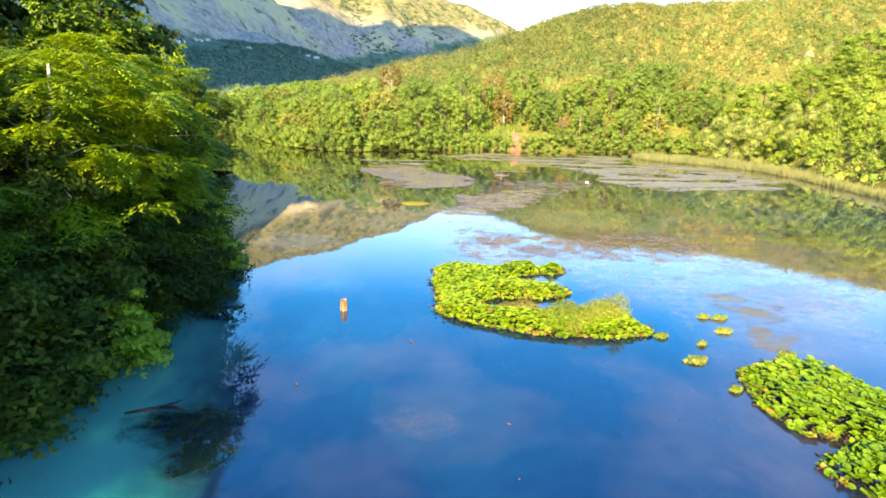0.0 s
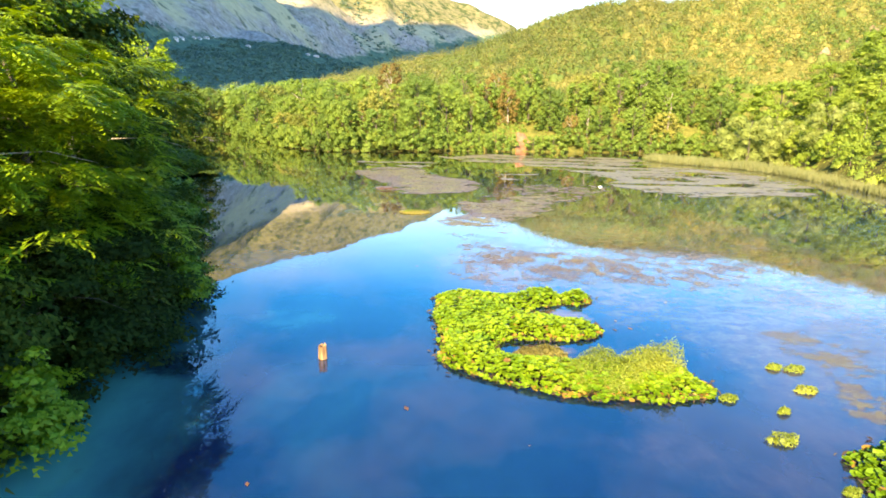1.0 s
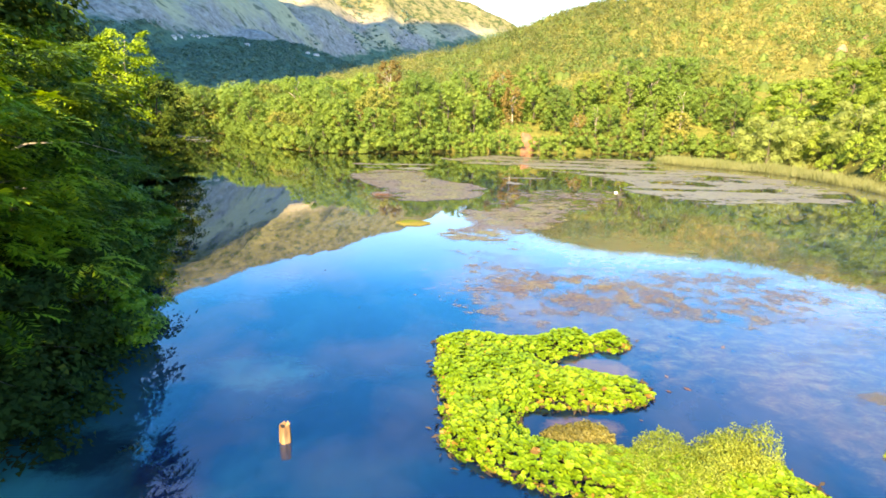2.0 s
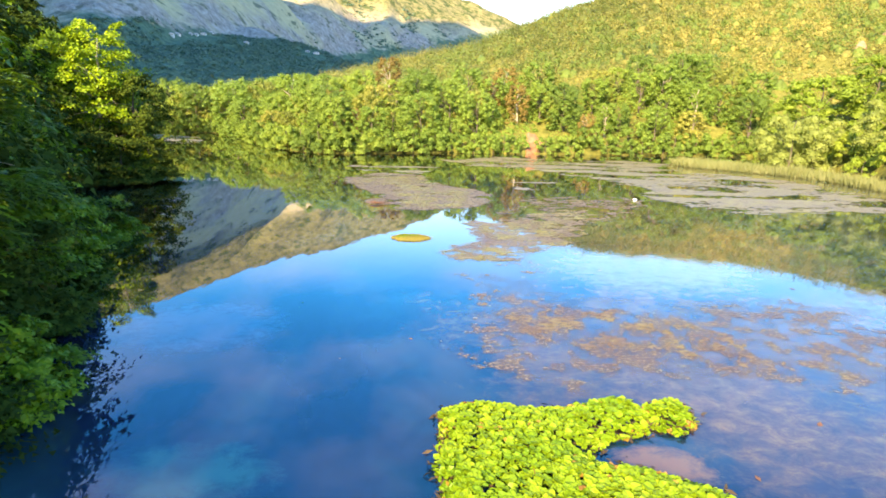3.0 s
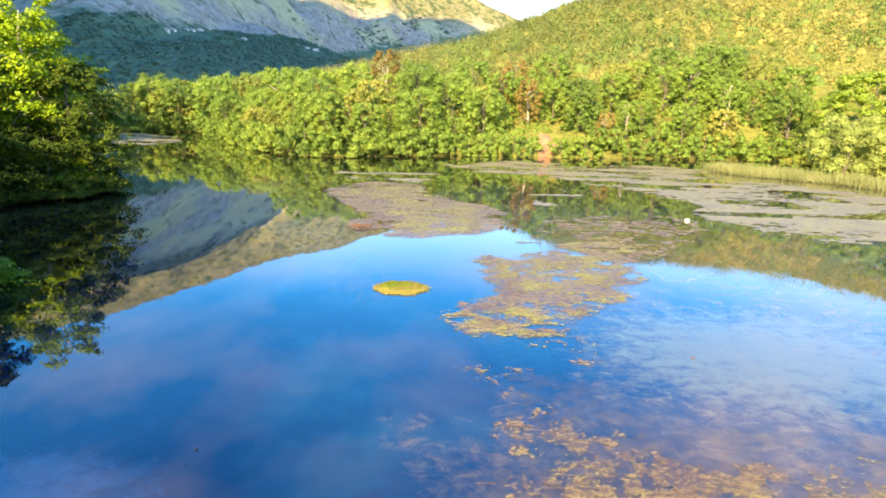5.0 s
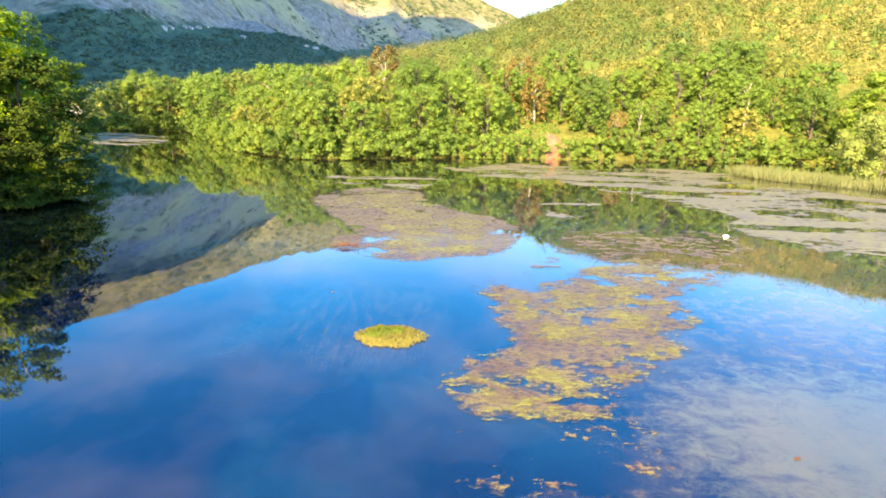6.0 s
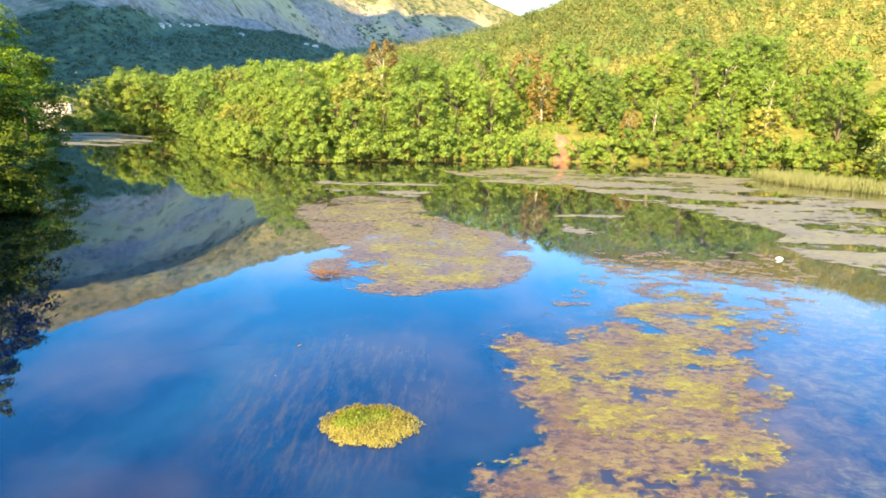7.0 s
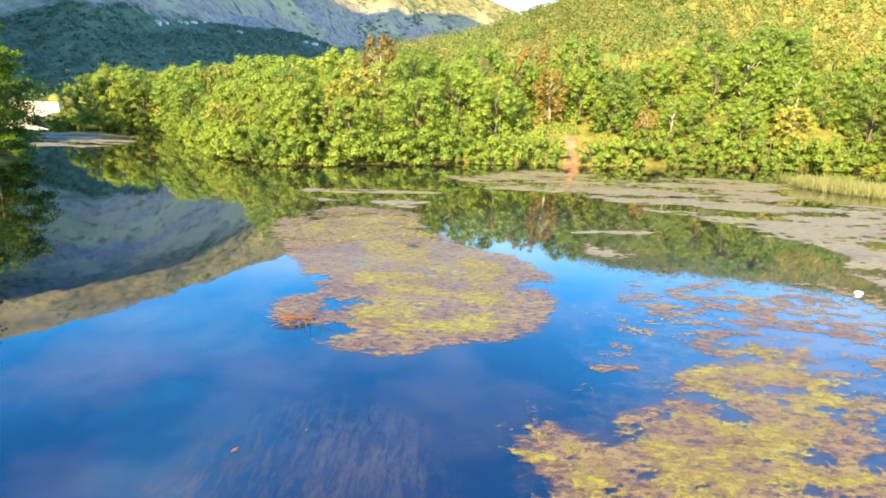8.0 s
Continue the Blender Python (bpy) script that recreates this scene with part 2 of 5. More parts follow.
def make_water_material():
    m, nt, b = material("lake_water", 0.015, 0.5)
    b.inputs["IOR"].default_value = 1.65
    b.inputs["Coat Weight"].default_value, b.inputs["Coat IOR"].default_value, b.inputs["Coat Roughness"].default_value = 0.55, 1.4, 0.015
    g = nt.nodes.new("ShaderNodeNewGeometry")
    sep = nt.nodes.new("ShaderNodeSeparateXYZ")
    nt.links.new(g.outputs["Position"], sep.inputs[0])
    x, y = sep.outputs[0], sep.outputs[1]
    wide = noise_tex(nt, 0.12, 4, 0.55, distort=0.5)
    mid = noise_tex(nt, 0.35, 5, 0.6, (1, 0.6, 1))
    deep = ramp(nt, wide, [(0.34, (0.002, 0.008, 0.036)), (0.5, (0.001, 0.016, 0.055)), (0.68, (0.002, 0.040, 0.085))])
    # shallow pale shelf along the bank of big trees
    shelf = math_node(nt, "ADD", math_node(nt, "MULTIPLY", x, -0.17), math_node(nt, "MULTIPLY", y, -0.03))
    shelf = math_node(nt, "ADD", shelf, math_node(nt, "MULTIPLY", math_node(nt, "SUBTRACT", mid, 0.5), 0.55))
    near = ramp(nt, math_node(nt, "MULTIPLY", y, 0.02), [(0.34, (1, 1, 1)), (0.48, (0, 0, 0))])
    shelf_mask = mixed(nt, 1.0, ramp(nt, shelf, [(0.45, (0, 0, 0)), (0.85, (1, 1, 1))]), near, "MULTIPLY")
    c = mixed(nt, shelf_mask, deep, (0.001, 0.245, 0.215))
    # bank trees' shade painted into the water colour; bed is its mask here
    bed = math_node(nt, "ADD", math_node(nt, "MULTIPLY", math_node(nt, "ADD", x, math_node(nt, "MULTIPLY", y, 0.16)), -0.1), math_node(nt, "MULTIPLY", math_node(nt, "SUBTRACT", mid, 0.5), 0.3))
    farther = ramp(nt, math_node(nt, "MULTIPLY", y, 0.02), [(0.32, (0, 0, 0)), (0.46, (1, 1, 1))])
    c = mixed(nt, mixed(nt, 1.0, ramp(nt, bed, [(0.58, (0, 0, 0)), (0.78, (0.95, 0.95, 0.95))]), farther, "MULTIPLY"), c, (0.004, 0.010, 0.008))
    # olive-brown far shallows, darkened further so tree reflections read dark green
    c = mixed(nt, ramp(nt, math_node(nt, "ADD", math_node(nt, "MULTIPLY", y, 0.01), math_node(nt, "MULTIPLY", math_node(nt, "SUBTRACT", mid, 0.5), 0.12)), [(0.52, (0, 0, 0)), (0.72, (0.9, 0.9, 0.9))]), c, (0.022, 0.026, 0.010))
    # drowned weed, seen dimly below the surface
    strand = noise_tex(nt, 1.6, 6, 0.7, (1.1, 0.9, 1), 0.6)
    weed = math_node(nt, "ADD", math_node(nt, "MULTIPLY", x, 0.075), math_node(nt, "MULTIPLY", math_node(nt, "SUBTRACT", mid, 0.5), 0.9))
    weed = math_node(nt, "ADD", math_node(nt, "MINIMUM", weed, 0.75), math_node(nt, "MULTIPLY", math_node(nt, "SUBTRACT", strand, 0.5), 0.25))
    close = ramp(nt, math_node(nt, "MULTIPLY", y, 0.02), [(0.48, (1, 1, 1)), (0.62, (0.15, 0.15, 0.15))])
    c = mixed(nt, mixed(nt, 1.0, ramp(nt, weed, [(0.40, (0, 0, 0)), (0.9, (0.55, 0.55, 0.55))]), close, "MULTIPLY"), c, (0.088, 0.068, 0.072))
    # beds of drowned weed: middle and half-widths
    tangle = noise_tex(nt, 1.5, 6, 0.75, (1, 1.3, 1), 0.4)
    for cx, cy, rx, ry, full in ((7.5, 28.5, 8.5, 7.0, 0.95), (16.5, 26.0, 7.5, 8.5, 0.85), (11.5, 20.0, 4.5, 5.0, 0.6), (12.5, 41.5, 6.5, 7.0, 0.7), (4.6, 42.5, 3.8, 6.0, 0.45), (7.6, 36.0, 5.2, 3.6, 0.75), (10.0, 50.5, 7.0, 6.0, 0.6), (-3.2, 45.0, 3.4, 2.6, 0.05), (-0.5, 11.6, 1.1, 0.8, 0.22)):
        ex = math_node(nt, "MULTIPLY", math_node(nt, "SUBTRACT", x, cx), 1 / rx)
        ey = math_node(nt, "MULTIPLY", math_node(nt, "SUBTRACT", y, cy), 1 / ry)
        bed = math_node(nt, "SUBTRACT", 1.0, math_node(nt, "ADD", math_node(nt, "MULTIPLY", ex, ex), math_node(nt, "MULTIPLY", ey, ey)))
        bed = math_node(nt, "ADD", bed, math_node(nt, "ADD", math_node(nt, "MULTIPLY", math_node(nt, "SUBTRACT", mid, 0.5), 2.6), math_node(nt, "MULTIPLY", math_node(nt, "SUBTRACT", tangle, 0.5), 1.5)))
        c = mixed(nt, ramp(nt, bed, [(0.0, (0, 0, 0)), (0.9, (full, full, full))]), c, ramp(nt, tangle, [(0.35, (0.045, 0.038, 0.034)), (0.5, (0.085, 0.062, 0.045)), (0.68, (0.15, 0.105, 0.048))]))
    # dark weed at the edge of the shelf, a pale spring mouth, a mud bank in the bay of the plants
    for cx, cy, rx, ry, full, tint in ((-5.7, 11.3, 1.5, 1.0, 0.95, (0.001, 0.010, 0.014)), (-4.9, 10.2, 0.9, 1.0, 0.95, (0.001, 0.010, 0.014)), (-7.2, 18.3, 1.2, 1.0, 0.8, (0.001, 0.010, 0.02)),
                                       (-5.2, 21.8, 1.9, 1.1, 0.4, (0.003, 0.09, 0.13)), (-7.8, 29.0, 2.8, 2.2, 0.7, (0.02, 0.16, 0.25)), (8.6, 36.4, 5.4, 3.8, 0.75, (0.118, 0.124, 0.078)), (4.0, 22.3, 1.1, 0.8, 0.75, (0.17, 0.112, 0.062)), (2.9, 19.4, 1.0, 0.6, 0.8, (0.16, 0.11, 0.06))):
        ex = math_node(nt, "MULTIPLY", math_node(nt, "SUBTRACT", x, cx), 1 / rx)
        ey = math_node(nt, "MULTIPLY", math_node(nt, "SUBTRACT", y, cy), 1 / ry)
        spot = math_node(nt, "SUBTRACT", 1.0, math_node(nt, "ADD", math_node(nt, "MULTIPLY", ex, ex), math_node(nt, "MULTIPLY", ey, ey)))
        spot = math_node(nt, "ADD", spot, math_node(nt, "MULTIPLY", math_node(nt, "SUBTRACT", tangle, 0.5), 2.5))
        c = mixed(nt, ramp(nt, spot, [(0.0, (0, 0, 0)), (0.8, (full, full, full))]), c, tint)
    # long weed combed by the spring's current
    combed = noise_tex(nt, 1.7, 5, 0.75, (2.6, 0.6, 1), 0.3)
    ex = math_node(nt, "MULTIPLY", math_node(nt, "ADD", x, 3.0), 1 / 2.9)
    ey = math_node(nt, "MULTIPLY", math_node(nt, "SUBTRACT", y, 43.0), 1 / 4.4)
    there = math_node(nt, "SUBTRACT", 1.0, math_node(nt, "ADD", math_node(nt, "MULTIPLY", ex, ex), math_node(nt, "MULTIPLY", ey, ey)))
    there = math_node(nt, "MULTIPLY", math_node(nt, "MINIMUM", math_node(nt, "MAXIMUM", there, 0.0), 0.5), 2.0)
    c = mixed(nt, mixed(nt, 1.0, ramp(nt, combed, [(0.44, (0, 0, 0)), (0.66, (0.8, 0.8, 0.8))]), there, "MULTIPLY"), c, (0.036, 0.034, 0.037))
    c = mixed(nt, ramp(nt, strand, [(0.62, (0, 0, 0)), (0.72, (0.35, 0.35, 0.35))]), c, (0.02, 0.03, 0.045))
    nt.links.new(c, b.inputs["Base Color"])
    b.subsurface_method = "BURLEY"
    b.inputs["Subsurface Weight"].default_value = 1.0
    b.inputs["Subsurface Radius"].default_value = (0.6, 2.0, 3.0)
    b.inputs["Subsurface Scale"].default_value = 1.0
    r1 = noise_tex(nt, 2.2, 3, 0.5, (1, 0.45, 1))
    r2 = noise_tex(nt, 0.25, 2, 0.5, (1, 0.5, 1))
    bump(nt, b, math_node(nt, "ADD", math_node(nt, "MULTIPLY", r1, 0.28), r2), 0.045, 0.1)
    nt.links.new(b.inputs["Normal"].links[0].from_socket, b.inputs["Coat Normal"])
    return m


def make_mat_material(name, a, b_, c_, lace=0.36, full=1.0, grain=5.0):
    """Wet weed: brown and yellow in drifts, laced with small gaps."""
    m, nt, b = material(name, 0.4, 0.5)
    fine = noise_tex(nt, grain, 6, 0.75, (0.8, 1.5, 1))
    tiny = noise_tex(nt, 16.0, 4, 0.7)
    mid = noise_tex(nt, 0.5, 5, 0.65, (0.7, 1.3, 1))
    t = math_node(nt, "ADD", math_node(nt, "MULTIPLY", fine, 0.6), math_node(nt, "MULTIPLY", mid, 0.4))
    c = ramp(nt, t, [(0.40, a), (0.49, b_), (0.60, c_)])
    nt.links.new(mixed(nt, math_node(nt, "MULTIPLY", tiny, 0.55), c, (0.03, 0.035, 0.02)), b.inputs["Base Color"])
    cover = nt.nodes.new("ShaderNodeAttribute")
    cover.attribute_name = "cover"
    closed = math_node(nt, "ADD", math_node(nt, "ADD", math_node(nt, "MULTIPLY", fine, 0.72), math_node(nt, "MULTIPLY", tiny, 0.28)), math_node(nt, "MULTIPLY", math_node(nt, "SUBTRACT", cover.outputs["Fac"], 0.9), 0.42))
    nt.links.new(ramp(nt, closed, [(lace - 0.08, (0, 0, 0)), (lace + 0.12, (full, full, full))]), b.inputs["Alpha"])
    bump(nt, b, math_node(nt, "ADD", fine, math_node(nt, "MULTIPLY", tiny, 0.5)), 0.7, 0.025)
    return m


GROUND = make_ground_material()
MOUNTAIN = make_mountain_material()
WATER = make_water_material()
WEED_GOLD = make_mat_material("golden_water_weed", (0.17, 0.09, 0.055), (0.27, 0.185, 0.085), (0.38, 0.32, 0.05), 0.45, 1.0, 4.0)
WEED_GREY = make_mat_material("grey_water_weed", (0.18, 0.14, 0.105), (0.265, 0.23, 0.15), (0.36, 0.34, 0.10), 0.38, 0.92, 2.8)
WEED_VEIL = make_mat_material("lilac_weed_film", (0.14, 0.105, 0.125), (0.175, 0.135, 0.145), (0.21, 0.16, 0.12), 0.46, 0.17, 3.4)
WEED_SUNK = make_mat_material("ochre_sunken_weed", (0.20, 0.12, 0.045), (0.27, 0.19, 0.045), (0.33, 0.27, 0.05), 0.42, 0.5, 2.5)
WEED_BROWN = make_mat_material("brown_water_weed", (0.18, 0.10, 0.075), (0.26, 0.165, 0.10), (0.33, 0.25, 0.08), 0.50, 0.75, 6.0)
WEED_BED = make_mat_material("brown_weed_bed", (0.15, 0.083, 0.055), (0.24, 0.15, 0.09), (0.35, 0.285, 0.07), 0.45, 0.84, 4.0)
WEED_YELLOW = make_mat_material("yellow_weed_tips", (0.25, 0.18, 0.06), (0.33, 0.28, 0.05), (0.42, 0.41, 0.045), 0.48, 0.85, 4.5)


def plain_material(name, colour, rough=0.8, grain=0.12, scale=2.0):
    m, nt, b = material(name, rough, 0.3)
    n = noise_tex(nt, scale, 5, 0.6)
    lo, hi = tuple(v * (1 - grain * 2) for v in colour), tuple(min(0.95, v * (1 + grain)) for v in colour)
    nt.links.new(ramp(nt, n, [(0.3, lo), (0.7, hi)]), b.inputs["Base Color"])
    bump(nt, b, n, 0.3, 0.02)
    return m


CLAY = plain_material("orange_clay", (0.31, 0.15, 0.08), 0.95, 0.25, 0.8)
PALE_EARTH = plain_material("pale_earth", (0.34, 0.24, 0.14), 0.95, 0.2, 0.9)
CONCRETE = plain_material("white_concrete", (0.55, 0.51, 0.46), 0.85, 0.12, 0.6)
PLASTER = plain_material("white_plaster", (0.80, 0.78, 0.74), 0.85, 0.08, 0.3)
TILES = plain_material("pale_roof_tiles", (0.62, 0.52, 0.45), 0.85, 0.15, 1.0)
DARK_GLASS = plain_material("dark_window_glass", (0.04, 0.05, 0.06), 0.1, 0.1, 1.0)
WHITE_LITTER = plain_material("white_plastic", (0.8, 0.8, 0.8), 0.4, 0.05, 4.0)
ROOTS = plain_material("dark_roots", (0.06, 0.045, 0.025), 0.9, 0.3, 3.0)
WET_WOOD = plain_material("wet_wood", (0.008, 0.007, 0.006), 0.6, 0.3, 4.0)
RUST_TWIGS = plain_material("rusty_twigs", (0.17, 0.08, 0.04), 0.85, 0.25, 6.0)
GRASS_OCHRE = leaf_material("ochre_weed", (0.15, 0.14, 0.035), (0.25, 0.225, 0.05), (0.35, 0.32, 0.07), 0.25, 1.2)


# ---- mesh helpers ----
def quads(name, corners):
    """A mesh of loose faces from an (n, 3 or 4, 3) array of their corners."""
    n, k = corners.shape[:2]
    me = bpy.data.meshes.new(name)
    me.vertices.add(n * k)
    me.vertices.foreach_set("co", np.ascontiguousarray(corners, dtype=np.float32).ravel())
    me.loops.add(n * k)
    me.loops.foreach_set("vertex_index", np.arange(n * k, dtype=np.int32))
    me.polygons.add(n)
    me.polygons.foreach_set("loop_start", np.arange(0, n * k, k, dtype=np.int32))
    me.update(calc_edges=True)
    return me


def sheet(name, xs, ys, zs, smooth=True):
    """A grid mesh; zs has one row for each y."""
    nx, ny = len(xs), len(ys)
    gx, gy = np.meshgrid(xs, ys)
    v = np.stack([gx, gy, zs], -1).reshape(-1, 3)
    i = (np.arange(ny - 1)[:, None] * nx + np.arange(nx - 1)[None, :]).ravel()
    f = np.stack([i, i + 1, i + 1 + nx, i + nx], -1)
    me = bpy.data.meshes.new(name)
    me.vertices.add(len(v))
    me.vertices.foreach_set("co", v.astype(np.float32).ravel())
    me.loops.add(f.size)
    me.loops.foreach_set("vertex_index", f.astype(np.int32).ravel())
    me.polygons.add(len(f))
    me.polygons.foreach_set("loop_start", np.arange(0, f.size, 4, dtype=np.int32))
    me.polygons.foreach_set("use_smooth", np.full(len(f), smooth))
    me.update(calc_edges=True)
    return me


def mesh_object(name, me, mat, parent=None, label=""):
    me.materials.append(mat)
    ob = new(name, me)
    if parent is not None:
        ob.parent = parent
    return tagged(ob, label) if label else ob


def part(name, bm, mat, parent=None, label="", smooth=False):
    me = bpy.data.meshes.new(name)
    for f in bm.faces:
        f.smooth = smooth
    bm.to_mesh(me)
    bm.free()
    return mesh_object(name, me, mat, parent, label)


def unit(v):
    return v / np.maximum(np.linalg.norm(v, axis=-1, keepdims=True), 1e-9)


def leaf_quads(centres, normals, sizes, r, slim=0.55, fold=0.12):
    """Pointed leaves: one folded rhomb each, about the given normals."""
    n = len(centres)
    nrm = unit(normals)
    a = unit(np.cross(nrm, unit(r.normal(size=(n, 3)))))
    b = np.cross(nrm, a)
    s = sizes[:, None]
    tip, tail = centres + a * s * 0.5, centres - a * s * 0.5
    left = centres + b * s * slim * 0.5 + nrm * s * fold
    right = centres - b * s * slim * 0.5 + nrm * s * fold
    return np.stack([tail, left, tip, right], 1)


def leaf_tris(centres, normals, sizes, r, slim=0.8):
    """Small far leaves: one pointed triangle each."""
    n = len(centres)
    nrm = unit(normals)
    a = unit(np.cross(nrm, unit(r.normal(size=(n, 3)))))
    b = np.cross(nrm, a)
    s = sizes[:, None]
    return np.stack([centres + a * s * 0.6, centres - a * s * 0.4 + b * s * slim * 0.5, centres - a * s * 0.4 - b * s * slim * 0.5], 1)


def lump_form(level):
    """Corners and faces of one rounded lump: 0 a small dome, 1 a small ball."""
    if level == 0:
        v = [(0, 0, 1)] + [(0.72 * math.cos(k * math.tau / 6), 0.72 * math.sin(k * math.tau / 6), 0.62) for k in range(6)]
        v += [(math.cos((k + 0.5) * math.tau / 6), math.sin((k + 0.5) * math.tau / 6), -0.25) for k in range(6)]
        f = [(0, 1 + k, 1 + (k + 1) % 6) for k in range(6)] + [(1 + k, 7 + k, 1 + (k + 1) % 6) for k in range(6)] + [(7 + k, 7 + (k + 1) % 6, 1 + (k + 1) % 6) for k in range(6)]
        return np.array(v, dtype=float), np.array(f)
    bm = bmesh.new()
    bmesh.ops.create_icosphere(bm, subdivisions=1, radius=1.0)
    v, f = np.array([q.co[:] for q in bm.verts]), np.array([[q.index for q in face.verts] for face in bm.faces])
    bm.free()
    return v, f


def foliage(name, leaves, centres, radii, squash, r, level=1, rough=0.16):
    """Leaves as loose triangles over the lumpy inner masses of leafage that they clothe."""
    v, f = lump_form(level)
    n = len(centres)
    wob = 1 + rough * r.normal(size=(n, len(v), 1))
    lump = (centres[:, None, :] + v[None] * wob * radii[:, None, None] * np.array([1, 1, squash])).reshape(-1, 3)
    faces = (f[None] + (np.arange(n) * len(v))[:, None, None]).reshape(-1, 3) + len(leaves) * 3
    co = np.concatenate([leaves.reshape(-1, 3), lump])
    loops = np.concatenate([np.arange(len(leaves) * 3), faces.ravel()])
    me = bpy.data.meshes.new(name)
    me.vertices.add(len(co))
    me.vertices.foreach_set("co", co.astype(np.float32).ravel())
    me.loops.add(len(loops))
    me.loops.foreach_set("vertex_index", loops.astype(np.int32))
    count = len(loops) // 3
    me.polygons.add(count)
    me.polygons.foreach_set("loop_start", np.arange(0, len(loops), 3, dtype=np.int32))
    me.polygons.foreach_set("use_smooth", np.arange(count) >= len(leaves))
    me.update(calc_edges=True)
    return me


def tube(bm, pts, radii, sides=7):
    rings = []
    for i, (p, rad) in enumerate(zip(pts, radii)):
        d = (pts[min(i + 1, len(pts) - 1)] - pts[max(i - 1, 0)]).normalized()
        side = d.orthogonal().normalized()
        other = d.cross(side)
        rings.append([bm.verts.new(p + (side * math.cos(k * math.tau / sides) + other * math.sin(k * math.tau / sides)) * rad) for k in range(sides)])
    for a, b in zip(rings, rings[1:]):
        for k in range(sides):
            bm.faces.new((a[k], a[(k + 1) % sides], b[(k + 1) % sides], b[k]))
    bm.faces.new(rings[-1])
    bm.faces.new(rings[0][::-1])


def fbm(x, y, scale, octaves=4, seed=0.0):
    """Soft fractal noise from turned waves and hashed lattices, about -1 to 1."""
    out, amp, tot = np.zeros_like(x, dtype=float), 1.0, 0.0
    for o in range(octaves):
        k = scale * 2 ** o
        px, py = x * k + 17.3 * o + seed, y * k - 9.1 * o + seed * 1.7
        ix, iy = np.floor(px), np.floor(py)
        fx, fy = px - ix, py - iy
        fx, fy = fx * fx * (3 - 2 * fx), fy * fy * (3 - 2 * fy)

        def lattice(a, b):
            h = np.sin(a * 127.1 + b * 311.7 + o * 13.7) * 43758.5453
            return (h - np.floor(h)) * 2 - 1
        v = (lattice(ix, iy) * (1 - fx) + lattice(ix + 1, iy) * fx) * (1 - fy) + (lattice(ix, iy + 1) * (1 - fx) + lattice(ix + 1, iy + 1) * fx) * fy
        out += v * amp
        tot += amp
        amp *= 0.5
    return out / tot


def polygon_distance(x, y, poly):
    """Distance to a closed outline, negative inside."""
    p = np.array(poly, dtype=float)
    q = np.roll(p, -1, axis=0)
    best = np.full(x.shape, 1e9)
    inside = np.zeros(x.shape, dtype=bool)
    for (ax, ay), (bx, by) in zip(p, q):
        ex, ey = bx - ax, by - ay
        t = np.clip(((x - ax) * ex + (y - ay) * ey) / (ex * ex + ey * ey), 0, 1)
        best = np.minimum(best, np.hypot(x - ax - t * ex, y - ay - t * ey))
        if ay != by:
            cross = ((ay > y) != (by > y)) & (x < (bx - ax) * (y - ay) / (by - ay) + ax)
            inside ^= cross
    return np.where(inside, -best, best)


# ---- the lake and the land ----
LAKE = [(42, -70), (40, 0), (38, 30), (38, 50), (40, 62), (43, 75), (47, 90), (48, 97.5), (36, 97), (26, 96.5), (17, 96), (11, 95.5), (5, 95), (-2, 93.5),
        (-7, 92), (-12, 90.5), (-16, 89.8), (-20, 91), (-27, 99), (-34, 111), (-40, 122), (-46, 131), (-52, 132), (-60, 131), (-68, 133), (-80, 142),
        (-90, 158), (-95, 171), (-125, 171), (-150, 165), (-150, 150), (-95, 125), (-50, 98), (-40, 87), (-36.5, 78), (-33, 70), (-27.5, 63.5), (-24.6, 60.5), (-27.5, 57.5), (-31, 53),
        (-29, 47), (-22, 42.5), (-17.5, 38), (-14, 31), (-11.8, 26), (-10.8, 21), (-11, 16), (-11.6, 11), (-12.5, 4), (-14, -70)]


def land(x, y):
    """Height of the ground."""
    d = polygon_distance(x, y, LAKE)
    b = np.where(y > 20, x / np.maximum(y, 20), np.where(x > 0, 2.0, -2.0))
    top = np.interp(b, [-2, -0.5, -0.33, -0.257, -0.2, -0.1, -0.045, 0.035, 0.103, 0.194, 0.286, 0.44, 0.6, 0.8, 1.2, 3],
                    [7, 7, 10, 13.5, 17, 20, 22, 24.5, 28.5, 34.5, 38, 39, 39, 39, 42, 45])
    top = top * np.clip((y - 5) / 60, 0.12, 1)
    u = d / 95
    hill = top * np.where(u < 1, np.clip(u, 0, 1) ** 0.8, np.maximum(1 - 0.12 * (u - 1), 0.4)) * (1 + 0.08 * fbm(x, y, 0.02, 3) * np.clip(d / 30, 0, 1))
    out = 0.12 + 0.3 * np.minimum(d, 1.5) + hill + 0.25 * fbm(x, y, 0.25, 3) * np.clip(d / 4, 0, 1)
    return np.where(d > 0, out, -np.minimum(4.0, -d * 0.45 + 0.05))


def spaced(stops):
    """Grid lines: (from, to, step) stretches joined."""
    return np.unique(np.concatenate([np.arange(a, b + 1e-6, s) for a, b, s in stops]))


